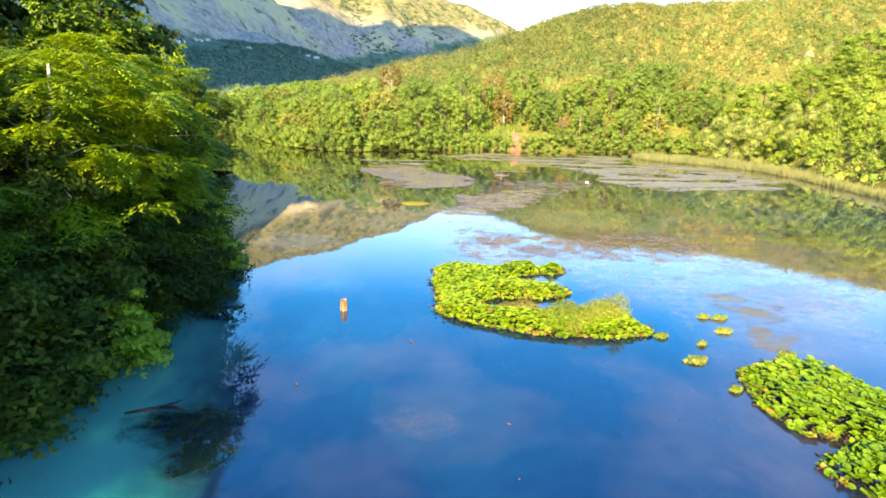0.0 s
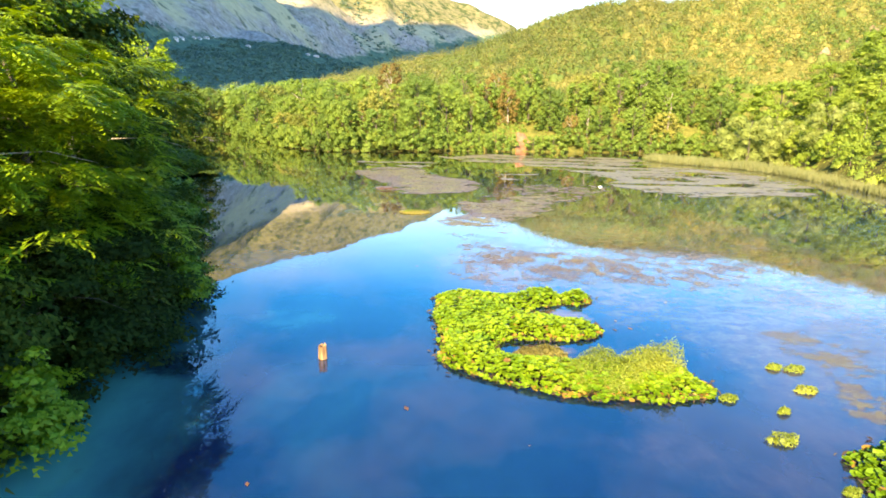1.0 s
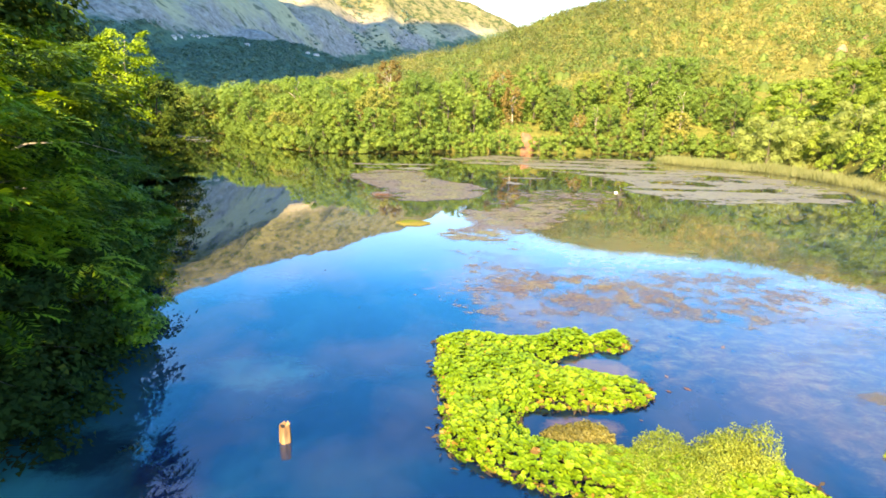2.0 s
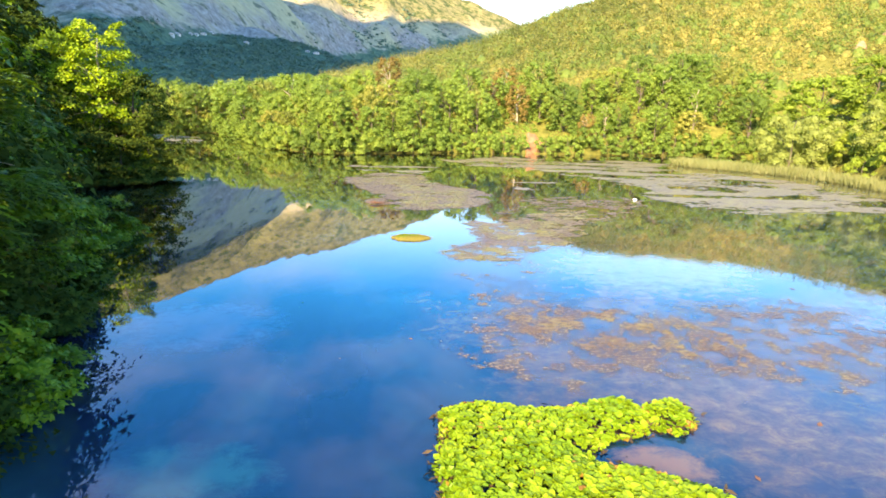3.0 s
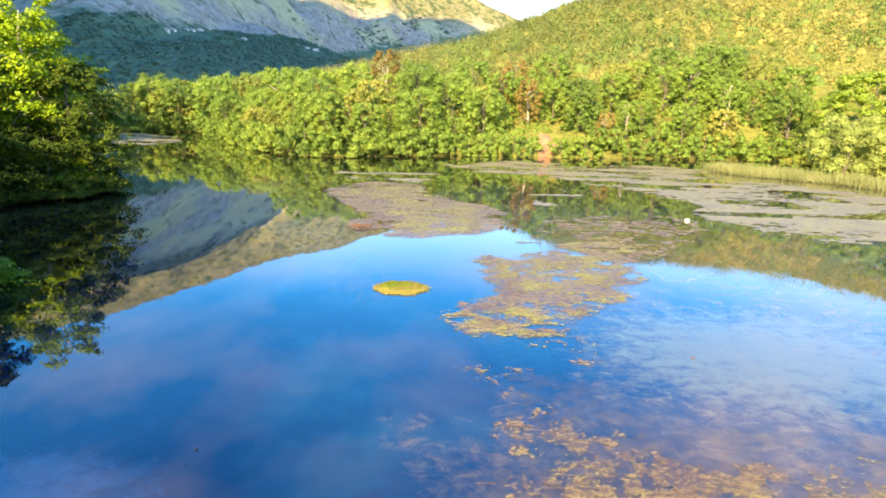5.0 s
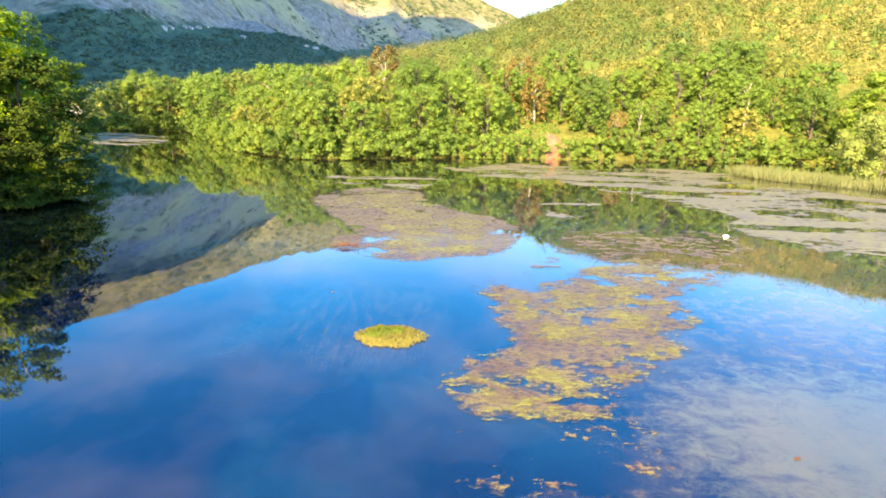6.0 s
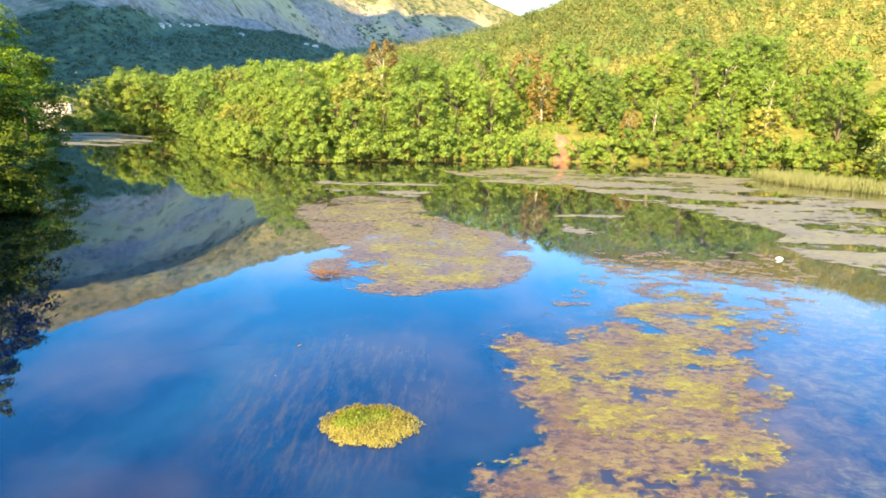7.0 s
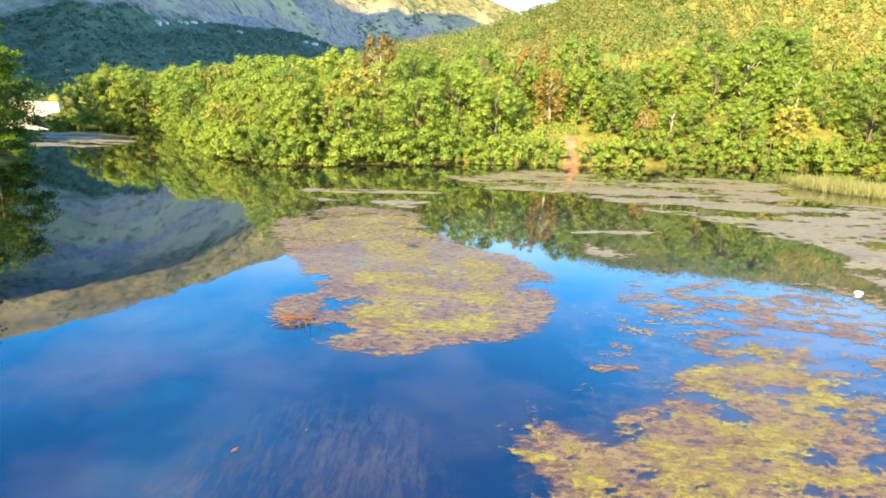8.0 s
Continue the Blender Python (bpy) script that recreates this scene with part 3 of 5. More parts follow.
gx = spaced([(-5000, -1000, 500), (-1000, -200, 40), (-200, -60, 6), (-60, 60, 1.5), (60, 300, 6), (300, 1000, 50), (1000, 5000, 500)])
gy = spaced([(-5000, -1000, 500), (-1000, -100, 50), (-100, 20, 5), (20, 140, 1.5), (140, 400, 6), (400, 1000, 50), (1000, 5000, 500)])
mx, my = np.meshgrid(gx, gy)
mz = land(mx, my)
mz = np.where(np.hypot(mx, my) > 420, np.minimum(mz, 30) * 0.5, mz)
ground = tagged(mesh_object("ground", sheet("ground", gx, gy, mz), GROUND), "grassy earth banks and hillside round the lake", "ground", kind="structure")

wx, wy = spaced([(-160, 60, 4)]), spaced([(-75, 200, 4)])
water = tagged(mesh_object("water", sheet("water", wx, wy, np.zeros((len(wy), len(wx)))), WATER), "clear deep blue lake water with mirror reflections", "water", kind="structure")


# spurs of the mountain, near to far: distance, front slope, then the height of the crest by bearing
SPURS = [
    (520, 0.20, [-1.6, -0.6, -0.45, -0.3, -0.2, -0.1, 0.05], [76, 73, 69, 60, 45, 25, 0]),
    (700, 0.52, [-1.6, -0.7, -0.5, -0.4, -0.303, -0.238, -0.19, -0.1], [340, 270, 230, 190, 133, 83, 45, -20]),
    (880, 0.62, [-0.6, -0.3, -0.22, -0.19, -0.11, -0.05, 0.02], [215, 210, 182, 154, 94, 45, -10]),
    (980, 0.62, [-0.4, -0.1, -0.085, -0.038, 0.008, 0.06, 0.14], [205, 172, 156, 121, 104, 75, 0]),
    (1150, 0.55, [-1.6, -0.74, -0.52, -0.34, -0.2, -0.07, 0.0, 0.055, 0.107, 0.14, 0.4, 0.8], [700, 490, 405, 330, 285, 238, 204, 182, 153, 122, 50, 10]),
]


def mountain_height(x, y):
    b = x / y + 0.012 * fbm(x, y, 0.012, 3, 2.0)
    z = np.full(x.shape, -3.0)
    for far, slope, bearing, height in SPURS:
        crest = np.interp(b, bearing, height)
        z = np.maximum(z, crest - np.where(y < far, (far - y) * slope, (y - far) * 0.5))
    z = np.minimum(z, (y - 240) * 0.62 - 3)
    rough = fbm(x, y, 0.03, 4, 8.0) + 0.8 * (0.4 - np.abs(fbm(x + 0.5 * y, y * 0.4, 0.014, 4, 3.0)))
    return z + rough * 4.5 * np.clip((z + 3) / 40, 0, 1.6)


ux, uy = spaced([(-1900, -700, 30), (-700, 250, 5), (250, 900, 30)]), spaced([(235, 700, 5), (700, 1200, 8), (1200, 1900, 50)])
qx, qy = np.meshgrid(ux, uy)
mountain = tagged(mesh_object("mountain_backdrop", sheet("mountain_backdrop", ux, uy, mountain_height(qx, qy)), MOUNTAIN),
                  "grey rocky mountain with dark forest on its foot", "mountain", kind="structure")


# unseen ridge behind the near bank, added to cast shade over the mountain's foot
rc, rs = spaced([(-1500, -180, 12)]), spaced([(-420, 60, 12)])
ra, rb = np.meshgrid(rc, rs)
ridge_top = np.interp(ra, [-1500, -900, -650, -500, -472, -448, -410, -380, -260, -190, -180], [500, 500, 490, 475, 500, 640, 715, 770, 755, 330, 0])
ridge_z = ridge_top * np.clip(1.05 - np.abs(rb + 160) / 225, 0, 1) * (1 + 0.08 * fbm(ra, rb, 0.012, 4, 5.0)) - 2
ridge_me = sheet("added_shade_ridge", rc, rs, ridge_z)
ridge_me.transform(pose(0, 0, 0, 0, 0, -21.0))
ridge = tagged(mesh_object("added_shade_ridge", ridge_me, MOUNTAIN), "unseen ridge added to shade the foot of the mountain", "mountain", kind="structure")


# ---- trees ----
def tree_root(r, height, lean=(0, 0), name="tree"):
    root = new(name)
    bm = bmesh.new()
    bend = [Vector((lean[0] * k * k * height + r.normal() * 0.03 * height * k, lean[1] * k * k * height + r.normal() * 0.03 * height * k, height * 0.86 * k)) for k in np.linspace(0, 1, 7)]
    bend[0] = Vector((0, 0, -0.4))
    tube(bm, bend, [height * 0.02 * (1 - 0.85 * k) + 0.012 for k in np.linspace(0, 1, 7)])
    return root, bm, bend


def frond_leaves(origin, way, length, r, pairs=10, leaflet=0.15):
    """Feathered leaves: paired leaflets along arching midribs."""
    n = len(origin)
    way = unit(way)
    side = unit(np.cross(way, np.array([0, 0, 1.0])) + 1e-6)
    sag = (0.25 + 0.35 * r.random(n))[:, None]
    out = []
    for i in range(pairs):
        k = (i + 0.6) / pairs
        at = origin + way * (length * k)[:, None] - np.array([0, 0, 1.0]) * sag * (length * k * k)[:, None]
        size = leaflet * (0.55 + 0.6 * math.sin(math.pi * (0.15 + 0.75 * k)))
        for sign in (-1, 1):
            d = unit(side * sign * 0.8 + way * 0.55 + r.normal(size=(n, 3)) * 0.16 - np.array([0, 0, 0.25]))
            ll = (size * (0.8 + 0.4 * r.random(n)))[:, None]
            out.append(np.stack([at, at + d * ll * 0.5 + way * ll * 0.30, at + d * ll], 1))
    return np.concatenate(out)


def make_bough_tree(seed, height, spread, leaves, leaf, leaf_mat, bark, low=0.1, boughs=60, droop=0.5, lean=(0, 0), far=False, feathered=False):
    """A tree whose long arching boughs carry flat layered sprays of leaves, with dark gaps between them."""
    r = np.random.default_rng(seed)
    root, bm, bend = tree_root(r, height, lean)
    share = np.maximum(0.25, r.random(boughs)) ** 1.0
    share = share / share.sum()
    pos, nrm, fans = [], [], []
    for i in range(boughs):
        k = low + (1 - low) * (i + r.random()) / boughs
        seg = min(5.99, k * 6)
        start = bend[int(seg)].lerp(bend[int(seg) + 1], seg % 1)
        ang = i * 2.39996 + r.normal() * 0.3
        length = spread * (0.5 + 0.62 * math.sin(math.pi * (0.22 + 0.72 * (k - low) / (1 - low)))) * (0.65 + 0.5 * r.random())
        out = Vector((math.cos(ang), math.sin(ang), 0))
        rise, fall = 0.15 + 0.75 * k, droop * (0.6 + 0.8 * r.random())

        def along(s):
            return start + out * length * s + Vector((0, 0, length * (rise * s - fall * s * s)))
        if i % 2 == 0 and k < 0.72:
            tube(bm, [along(s) for s in (0, 0.3, 0.6, 0.85)], [height * 0.0045, height * 0.003, height * 0.0015, 0.004], 5)
        n = int(leaves * share[i])
        # sprays of leaves along the outer half of the bough
        twigs = int(5 + 4 * r.random())
        s = 0.35 + 0.67 * r.random(twigs) ** 0.7
        centre = np.array([along(float(v)) for v in s])
        side = np.array([-out.y, out.x, 0])
        centre += side * (r.normal(size=(twigs, 1)) * 0.26 * length) * (1.1 - 0.5 * s)[:, None]
        centre[:, 2] -= 0.10 * length * np.abs(r.normal(size=twigs))
        if feathered:
            m = 7
            tip = np.repeat(centre, m, axis=0) + r.normal(size=(twigs * m, 3)) * 0.07
            az = ang + r.uniform(-1.9, 1.9, twigs * m)
            fans.append((tip, np.column_stack([np.cos(az), np.sin(az), r.normal(size=twigs * m) * 0.22 - 0.05]), 0.6 + 0.45 * r.random(twigs * m)))
            continue
        pick = r.integers(0, twigs, n)
        size = length * (0.14 + 0.09 * r.random(twigs))
        d = np.clip(r.normal(size=(n, 3)), -1.8, 1.8) * np.array([0.58, 0.58, 0.14])
        d[:, 2] -= 0.36 * (d[:, 0] ** 2 + d[:, 1] ** 2)
        pos.append(centre[pick] + d * size[pick][:, None])
        nrm.append(np.column_stack([d[:, 0] * 0.5 + out.x * 0.25, d[:, 1] * 0.5 + out.y * 0.25, np.full(n, 0.9)]) + r.normal(size=(n, 3)) * 0.36)
    part("trunk", bm, bark, root, smooth=True)
    if feathered:
        tips, ways, lengths = (np.concatenate(v) for v in zip(*fans))
        mesh_object("crown", quads("crown", frond_leaves(tips, ways, lengths, r, leaflet=leaf)), leaf_mat, root)
        return root
    p, q = np.concatenate(pos), np.concatenate(nrm)
    p[:, 2] = np.maximum(p[:, 2], 0.12 + 0.2 * r.random(len(p)))
    mesh_object("crown", quads("crown", (leaf_tris if far else leaf_quads)(p, q, leaf * (0.6 + 0.8 * r.random(len(p))), r)), leaf_mat, root)
    return root


def make_round_tree(seed, height, spread, leaves, leaf, leaf_mat, bark, low=0.05, clumps=85, droop=0.0, name="tree"):
    """A full rounded tree: leaves gathered on many lumps of different size."""
    r = np.random.default_rng(seed)
    root, bm, bend = tree_root(r, height, name=name)
    centres, radii = [], []
    for i in range(clumps):
        k = low + (0.92 - low) * (i + r.random()) / clumps
        u = (k - low) / (0.92 - low)
        wide = spread * (0.42 + 0.66 * math.sin(math.pi * (0.25 + 0.68 * u)) ** 0.8)
        ang, rad = i * 2.39996 + r.normal() * 0.5, wide * (0.35 + 0.65 * r.random() ** 0.6)
        c = np.array([math.cos(ang) * rad, math.sin(ang) * rad, height * k])
        centres.append(c)
        radii.append(spread * (0.13 + 0.17 * r.random() ** 1.5))
        if i % 8 == 0:
            start = bend[min(6, max(1, int(k * 5)))]
            tube(bm, [start, start.lerp(Vector(c), 0.5) + Vector((0, 0, 0.04 * height)), Vector(c) * 1.03], [height * 0.008, height * 0.005, height * 0.002], 4)
    part("trunk", bm, bark, root, smooth=True)
    centres, radii = np.array(centres), np.array(radii)
    w = radii ** 2
    pick = r.choice(clumps, leaves, p=w / w.sum())
    d = unit(r.normal(size=(leaves, 3)))
    d[:, 2] = np.where(d[:, 2] < -0.35, -d[:, 2], d[:, 2])
    shell = radii[pick] * (0.62 + 0.48 * r.random(leaves) ** 0.7) * (1 + 0.3 * np.sin(d[:, 0] * 6 + pick) * np.sin(d[:, 1] * 6 + pick * 2))
    p = centres[pick] + d * shell[:, None] * np.array([1, 1, 0.78])
    p[:, 2] -= droop * shell * np.hypot(d[:, 0], d[:, 1])
    p[:, 2] = np.maximum(p[:, 2], 0.05 + 0.3 * r.random(leaves))
    q = d * 0.9 + np.array([0, 0, 0.12]) + r.normal(size=(leaves, 3)) * 0.3
    tris = leaf_tris(p, q, leaf * (0.55 + 0.9 * r.random(leaves)), r)
    mesh_object("crown", foliage("crown", tris, centres, radii * 0.52, 0.78, r), leaf_mat, root)
    return root


placed = set()


def plant(tree, x, y, turn, s, sz=None, sink=0.1):
    """Put the tree itself at its first place, and copies of it at the others."""
    z = max(float(land(np.array([x]), np.array([y]))[0]), 0.02) - sink
    ob = copy_thing(tree, Matrix.Identity(4)) if tree.name in placed else tree
    placed.add(tree.name)
    ob.matrix_basis = pose(x, y, z, 0, 0, turn) @ Matrix.Diagonal((s, s, sz or s, 1))
    return ob


def kind_of(make, label, group, category="tree", **values):
    return tagged(make(**values), label, category, group)


BANK = "trees along the near bank"
BUSH = "bushes along the near bank"
bank_a = kind_of(make_bough_tree, "broadleaf tree with bright green drooping boughs over the water", BANK, seed=11, height=10, spread=3.9, leaves=54000, leaf=0.25, feathered=True, low=0.34, boughs=40, leaf_mat=LEAF_BANK, bark=BARK_PALE, lean=(0.10, 0), far=True)
bank_b = kind_of(make_bough_tree, "tall leafy green tree leaning over the bank", BANK, seed=12, height=11.5, spread=3.8, leaves=54000, leaf=0.25, feathered=True, low=0.36, boughs=42, leaf_mat=LEAF_BANK, bark=BARK, lean=(0.05, 0.03), droop=0.6, far=True)
bank_c = kind_of(make_bough_tree, "dull green bank tree, its leaves darkened to stand for shade", BANK, seed=13, height=9.5, spread=3.6, leaves=17000, leaf=0.225, leaf_mat=LEAF_DULL_SHADE, bark=BARK, low=0.05, droop=0.7, far=True)
bank_d = kind_of(make_bough_tree, "leafy tree with bare grey twigs among its green boughs", BANK, seed=15, height=10.5, spread=3.8, leaves=27000, leaf=0.185, leaf_mat=LEAF_BANK, bark=BARK_PALE, droop=0.55, lean=(0.08, 0), far=True)
bank_e = kind_of(make_bough_tree, "broad green tree beyond the bay of the bank", BANK, seed=16, height=9.5, spread=4.0, leaves=20000, leaf=0.21, leaf_mat=LEAF_BANK, bark=BARK, droop=0.45, low=0.03, far=True)
bank_bush_shade = kind_of(make_bough_tree, "low green waterside bush, its leaves darkened to stand for shade", BUSH, "bush", seed=17, height=3.6, spread=2.3, leaves=14000, leaf=0.13, leaf_mat=LEAF_DULL_SHADE, bark=BARK, low=0.05, boughs=30, droop=0.7, far=True)
bank_bush = kind_of(make_bough_tree, "low green bush hanging over the water's edge", BUSH, "bush", seed=14, height=3.0, spread=2.2, leaves=12000, leaf=0.16, leaf_mat=LEAF_BANK, bark=BARK, low=0.05, boughs=30, droop=0.7, far=True)
for tree, x, y, turn, s, sz in [
    # the first two stand out of view, added to shade the low bank
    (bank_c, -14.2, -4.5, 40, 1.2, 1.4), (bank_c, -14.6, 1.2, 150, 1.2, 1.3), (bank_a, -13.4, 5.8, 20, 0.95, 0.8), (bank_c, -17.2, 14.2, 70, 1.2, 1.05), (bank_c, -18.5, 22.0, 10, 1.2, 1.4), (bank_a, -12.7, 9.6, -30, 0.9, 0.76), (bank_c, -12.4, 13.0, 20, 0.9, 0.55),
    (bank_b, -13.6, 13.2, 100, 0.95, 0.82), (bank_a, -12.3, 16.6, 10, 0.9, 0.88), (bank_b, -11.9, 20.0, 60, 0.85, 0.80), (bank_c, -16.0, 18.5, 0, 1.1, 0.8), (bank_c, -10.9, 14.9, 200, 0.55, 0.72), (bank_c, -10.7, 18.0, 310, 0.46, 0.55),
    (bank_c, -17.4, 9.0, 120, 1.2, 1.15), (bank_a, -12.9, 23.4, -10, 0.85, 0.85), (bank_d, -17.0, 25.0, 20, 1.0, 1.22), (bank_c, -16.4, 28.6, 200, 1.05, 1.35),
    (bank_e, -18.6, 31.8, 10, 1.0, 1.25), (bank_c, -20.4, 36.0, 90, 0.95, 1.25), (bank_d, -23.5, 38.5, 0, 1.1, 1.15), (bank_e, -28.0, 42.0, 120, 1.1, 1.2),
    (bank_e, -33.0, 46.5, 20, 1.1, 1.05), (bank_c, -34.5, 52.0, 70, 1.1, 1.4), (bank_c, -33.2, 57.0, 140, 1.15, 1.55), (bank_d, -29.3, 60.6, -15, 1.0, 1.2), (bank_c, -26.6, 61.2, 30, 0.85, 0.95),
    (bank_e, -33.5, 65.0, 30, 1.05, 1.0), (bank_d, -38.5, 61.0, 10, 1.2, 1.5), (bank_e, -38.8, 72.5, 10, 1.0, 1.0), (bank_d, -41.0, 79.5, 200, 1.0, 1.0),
    # the last three stand out of sight, added to shade the far wood
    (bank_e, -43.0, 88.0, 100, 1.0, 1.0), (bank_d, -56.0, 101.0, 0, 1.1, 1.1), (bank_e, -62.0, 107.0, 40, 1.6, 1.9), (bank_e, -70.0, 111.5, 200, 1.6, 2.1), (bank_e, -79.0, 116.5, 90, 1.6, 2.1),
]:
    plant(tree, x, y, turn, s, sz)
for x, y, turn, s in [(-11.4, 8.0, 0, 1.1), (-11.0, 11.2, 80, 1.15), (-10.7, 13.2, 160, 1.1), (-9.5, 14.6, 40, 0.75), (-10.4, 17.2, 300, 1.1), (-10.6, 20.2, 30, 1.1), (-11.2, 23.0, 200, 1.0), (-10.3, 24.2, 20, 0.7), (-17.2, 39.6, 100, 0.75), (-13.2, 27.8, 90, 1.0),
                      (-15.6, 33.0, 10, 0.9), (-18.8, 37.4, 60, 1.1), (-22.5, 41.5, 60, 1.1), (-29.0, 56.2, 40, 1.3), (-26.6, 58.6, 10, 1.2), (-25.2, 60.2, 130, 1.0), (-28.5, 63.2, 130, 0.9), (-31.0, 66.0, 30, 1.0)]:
    plant(bank_bush if y in (14.6, 24.2) or 30 < y < 50 else bank_bush_shade, x, y, turn, s)

SHORE = "trees along the far shore"
shore = [
    kind_of(make_round_tree, "bright green broadleaf tree on the far shore", SHORE, seed=21, height=8.5, spread=3.3, leaves=5800, leaf=0.20, leaf_mat=LEAF_WOOD, bark=BARK, low=0.02),
    kind_of(make_round_tree, "rounded green tree on the wooded slope", SHORE, seed=22, height=9.0, spread=3.4, low=0.02, leaves=5800, leaf=0.20, leaf_mat=LEAF_WOOD, bark=BARK),
    kind_of(make_round_tree, "olive green tree on the wooded slope", SHORE, seed=23, height=8, spread=3.3, low=0.02, leaves=5800, leaf=0.20, leaf_mat=LEAF_OLIVE, bark=BARK),
    kind_of(make_round_tree, "leafy tree with pale bare limbs on the slope", SHORE, seed=24, height=10, spread=2.9, leaves=5800, leaf=0.20, leaf_mat=LEAF_WOOD, bark=BARK_PALE, low=0.25),
]
shore_bush = kind_of(make_round_tree, "bright green bush hanging over the far waterline", "bushes along the far waterline", "bush", seed=27, height=2.8, spread=1.9, leaves=1900, leaf=0.17, leaf_mat=LEAF_WOOD, bark=BARK, clumps=20, droop=0.4, name="bush")
sunny_bush = kind_of(make_round_tree, "yellow-green bush on the sunny bank above the reeds", "bushes along the sunny bank", "bush", seed=29, height=2.6, spread=2.0, leaves=2600, leaf=0.16, leaf_mat=LEAF_SUNNY, bark=BARK, clumps=24, droop=0.3, name="bush")
brown_tree = kind_of(make_round_tree, "half withered tree with rusty brown leaves", "brown trees on the slope", seed=25, height=8, spread=2.4, leaves=4000, leaf=0.2, leaf_mat=LEAF_BROWN, bark=BARK_PALE)
willow = kind_of(make_round_tree, "pale grey-green willow beside the reed bed", "willows by the reeds", seed=26, height=7.0, spread=3.6, leaves=15000, leaf=0.15, leaf_mat=LEAF_WILLOW, bark=BARK, clumps=60, droop=0.4)
sunny = kind_of(make_round_tree, "large rounded yellow-green tree in full sun", SHORE, seed=28, height=9, spread=4.0, leaves=11000, leaf=0.2, low=0.02, clumps=80, leaf_mat=LEAF_SUNNY, bark=BARK)
r = np.random.default_rng(5)
outline = np.array(LAKE[7:25], dtype=float)
for a, b in zip(outline, outline[1:]):
    step = np.linalg.norm(b - a)
    side = np.array([b[1] - a[1], -(b[0] - a[0])]) / step
    if land(np.array([(a + side * 3)[0]]), np.array([(a + side * 3)[1]]))[0] < 0:
        side = -side
    for k in np.arange(0, step, 1.6):
        q = a + (b - a) * k / step + side * (0.1 + r.normal() * 0.25)
        if abs(q[0] - 12.3) > 1.5 or q[1] > 100:
            plant(shore_bush, q[0], q[1], r.random() * 360, 0.7 + 0.6 * r.random())
    for k in np.arange(0, step, 3.5):
        for row, back in enumerate((2.6, 7.0, 12.0)):
            if row and r.random() < 0.30:
                continue
            q = a + (b - a) * k / step + side * (back + r.normal() * 0.9) + r.normal(size=2) * 0.8
            if abs(q[0] - 12.3) < 2.0 and q[1] < 98.5:
                continue
            plant(shore[int(r.choice(4, p=[0.42, 0.27, 0.25, 0.06]))], q[0], q[1], r.random() * 360, ((0.42 if row == 0 else 0.52) + 0.45 * r.random()) * (1.35 if q[0] < -32 else 1.0))
for x, y, s in [(-15.5, 92.5, 0.6), (-13.0, 94.0, 0.55), (-17.0, 97.0, 0.8), (6.5, 106, 0.8), (9.0, 108, 0.9), (10.2, 101.5, 0.8), (-11, 118, 1.0), (-44, 134, 0.7), (20, 98, 0.5)]:
    plant(brown_tree, x, y, r.random() * 360, s)
for x, y, s in [(39.5, 79.5, 0.95), (43, 80.5, 0.9), (45.5, 73, 0.8), (42.5, 85, 0.7)]:
    plant(willow, x, y, r.random() * 360, s)
for x, y, s, sz in [(49.5, 91.5, 1.3, 1.0), (57, 92, 1.0, 0.85), (61, 86, 1.0, 0.75), (66, 94, 1.1, 0.95), (54, 78, 0.8, 0.55), (60, 72, 0.9, 0.6)]:
    plant(sunny, x, y, r.random() * 360, s, sz)
for x, y, s in [(42, 71, 1.0), (43.5, 68, 1.2), (41.5, 63, 1.2), (42.5, 57, 1.0), (41, 52, 1.2), (40.5, 46, 1.2), (40.5, 40, 1.2), (45, 77, 1.2), (46.5, 82, 1.3), (46, 88, 1.2), (47, 93, 1.2), (45, 62, 1.8), (46, 68, 1.8), (49, 64, 2.0), (51, 70, 2.0), (48, 73, 1.7), (52, 77, 2.0),
                (55, 74, 2.2), (54, 66, 2.2), (58, 68, 2.4), (44.5, 57, 1.6), (48, 58, 1.9), (57, 62, 2.4), (61, 74, 2.4), (56, 84, 2.2), (53, 82, 1.8), (61, 80, 2.2)]:
    plant(sunny_bush, x, y, r.random() * 360, 0.55 + 0.35 * s)


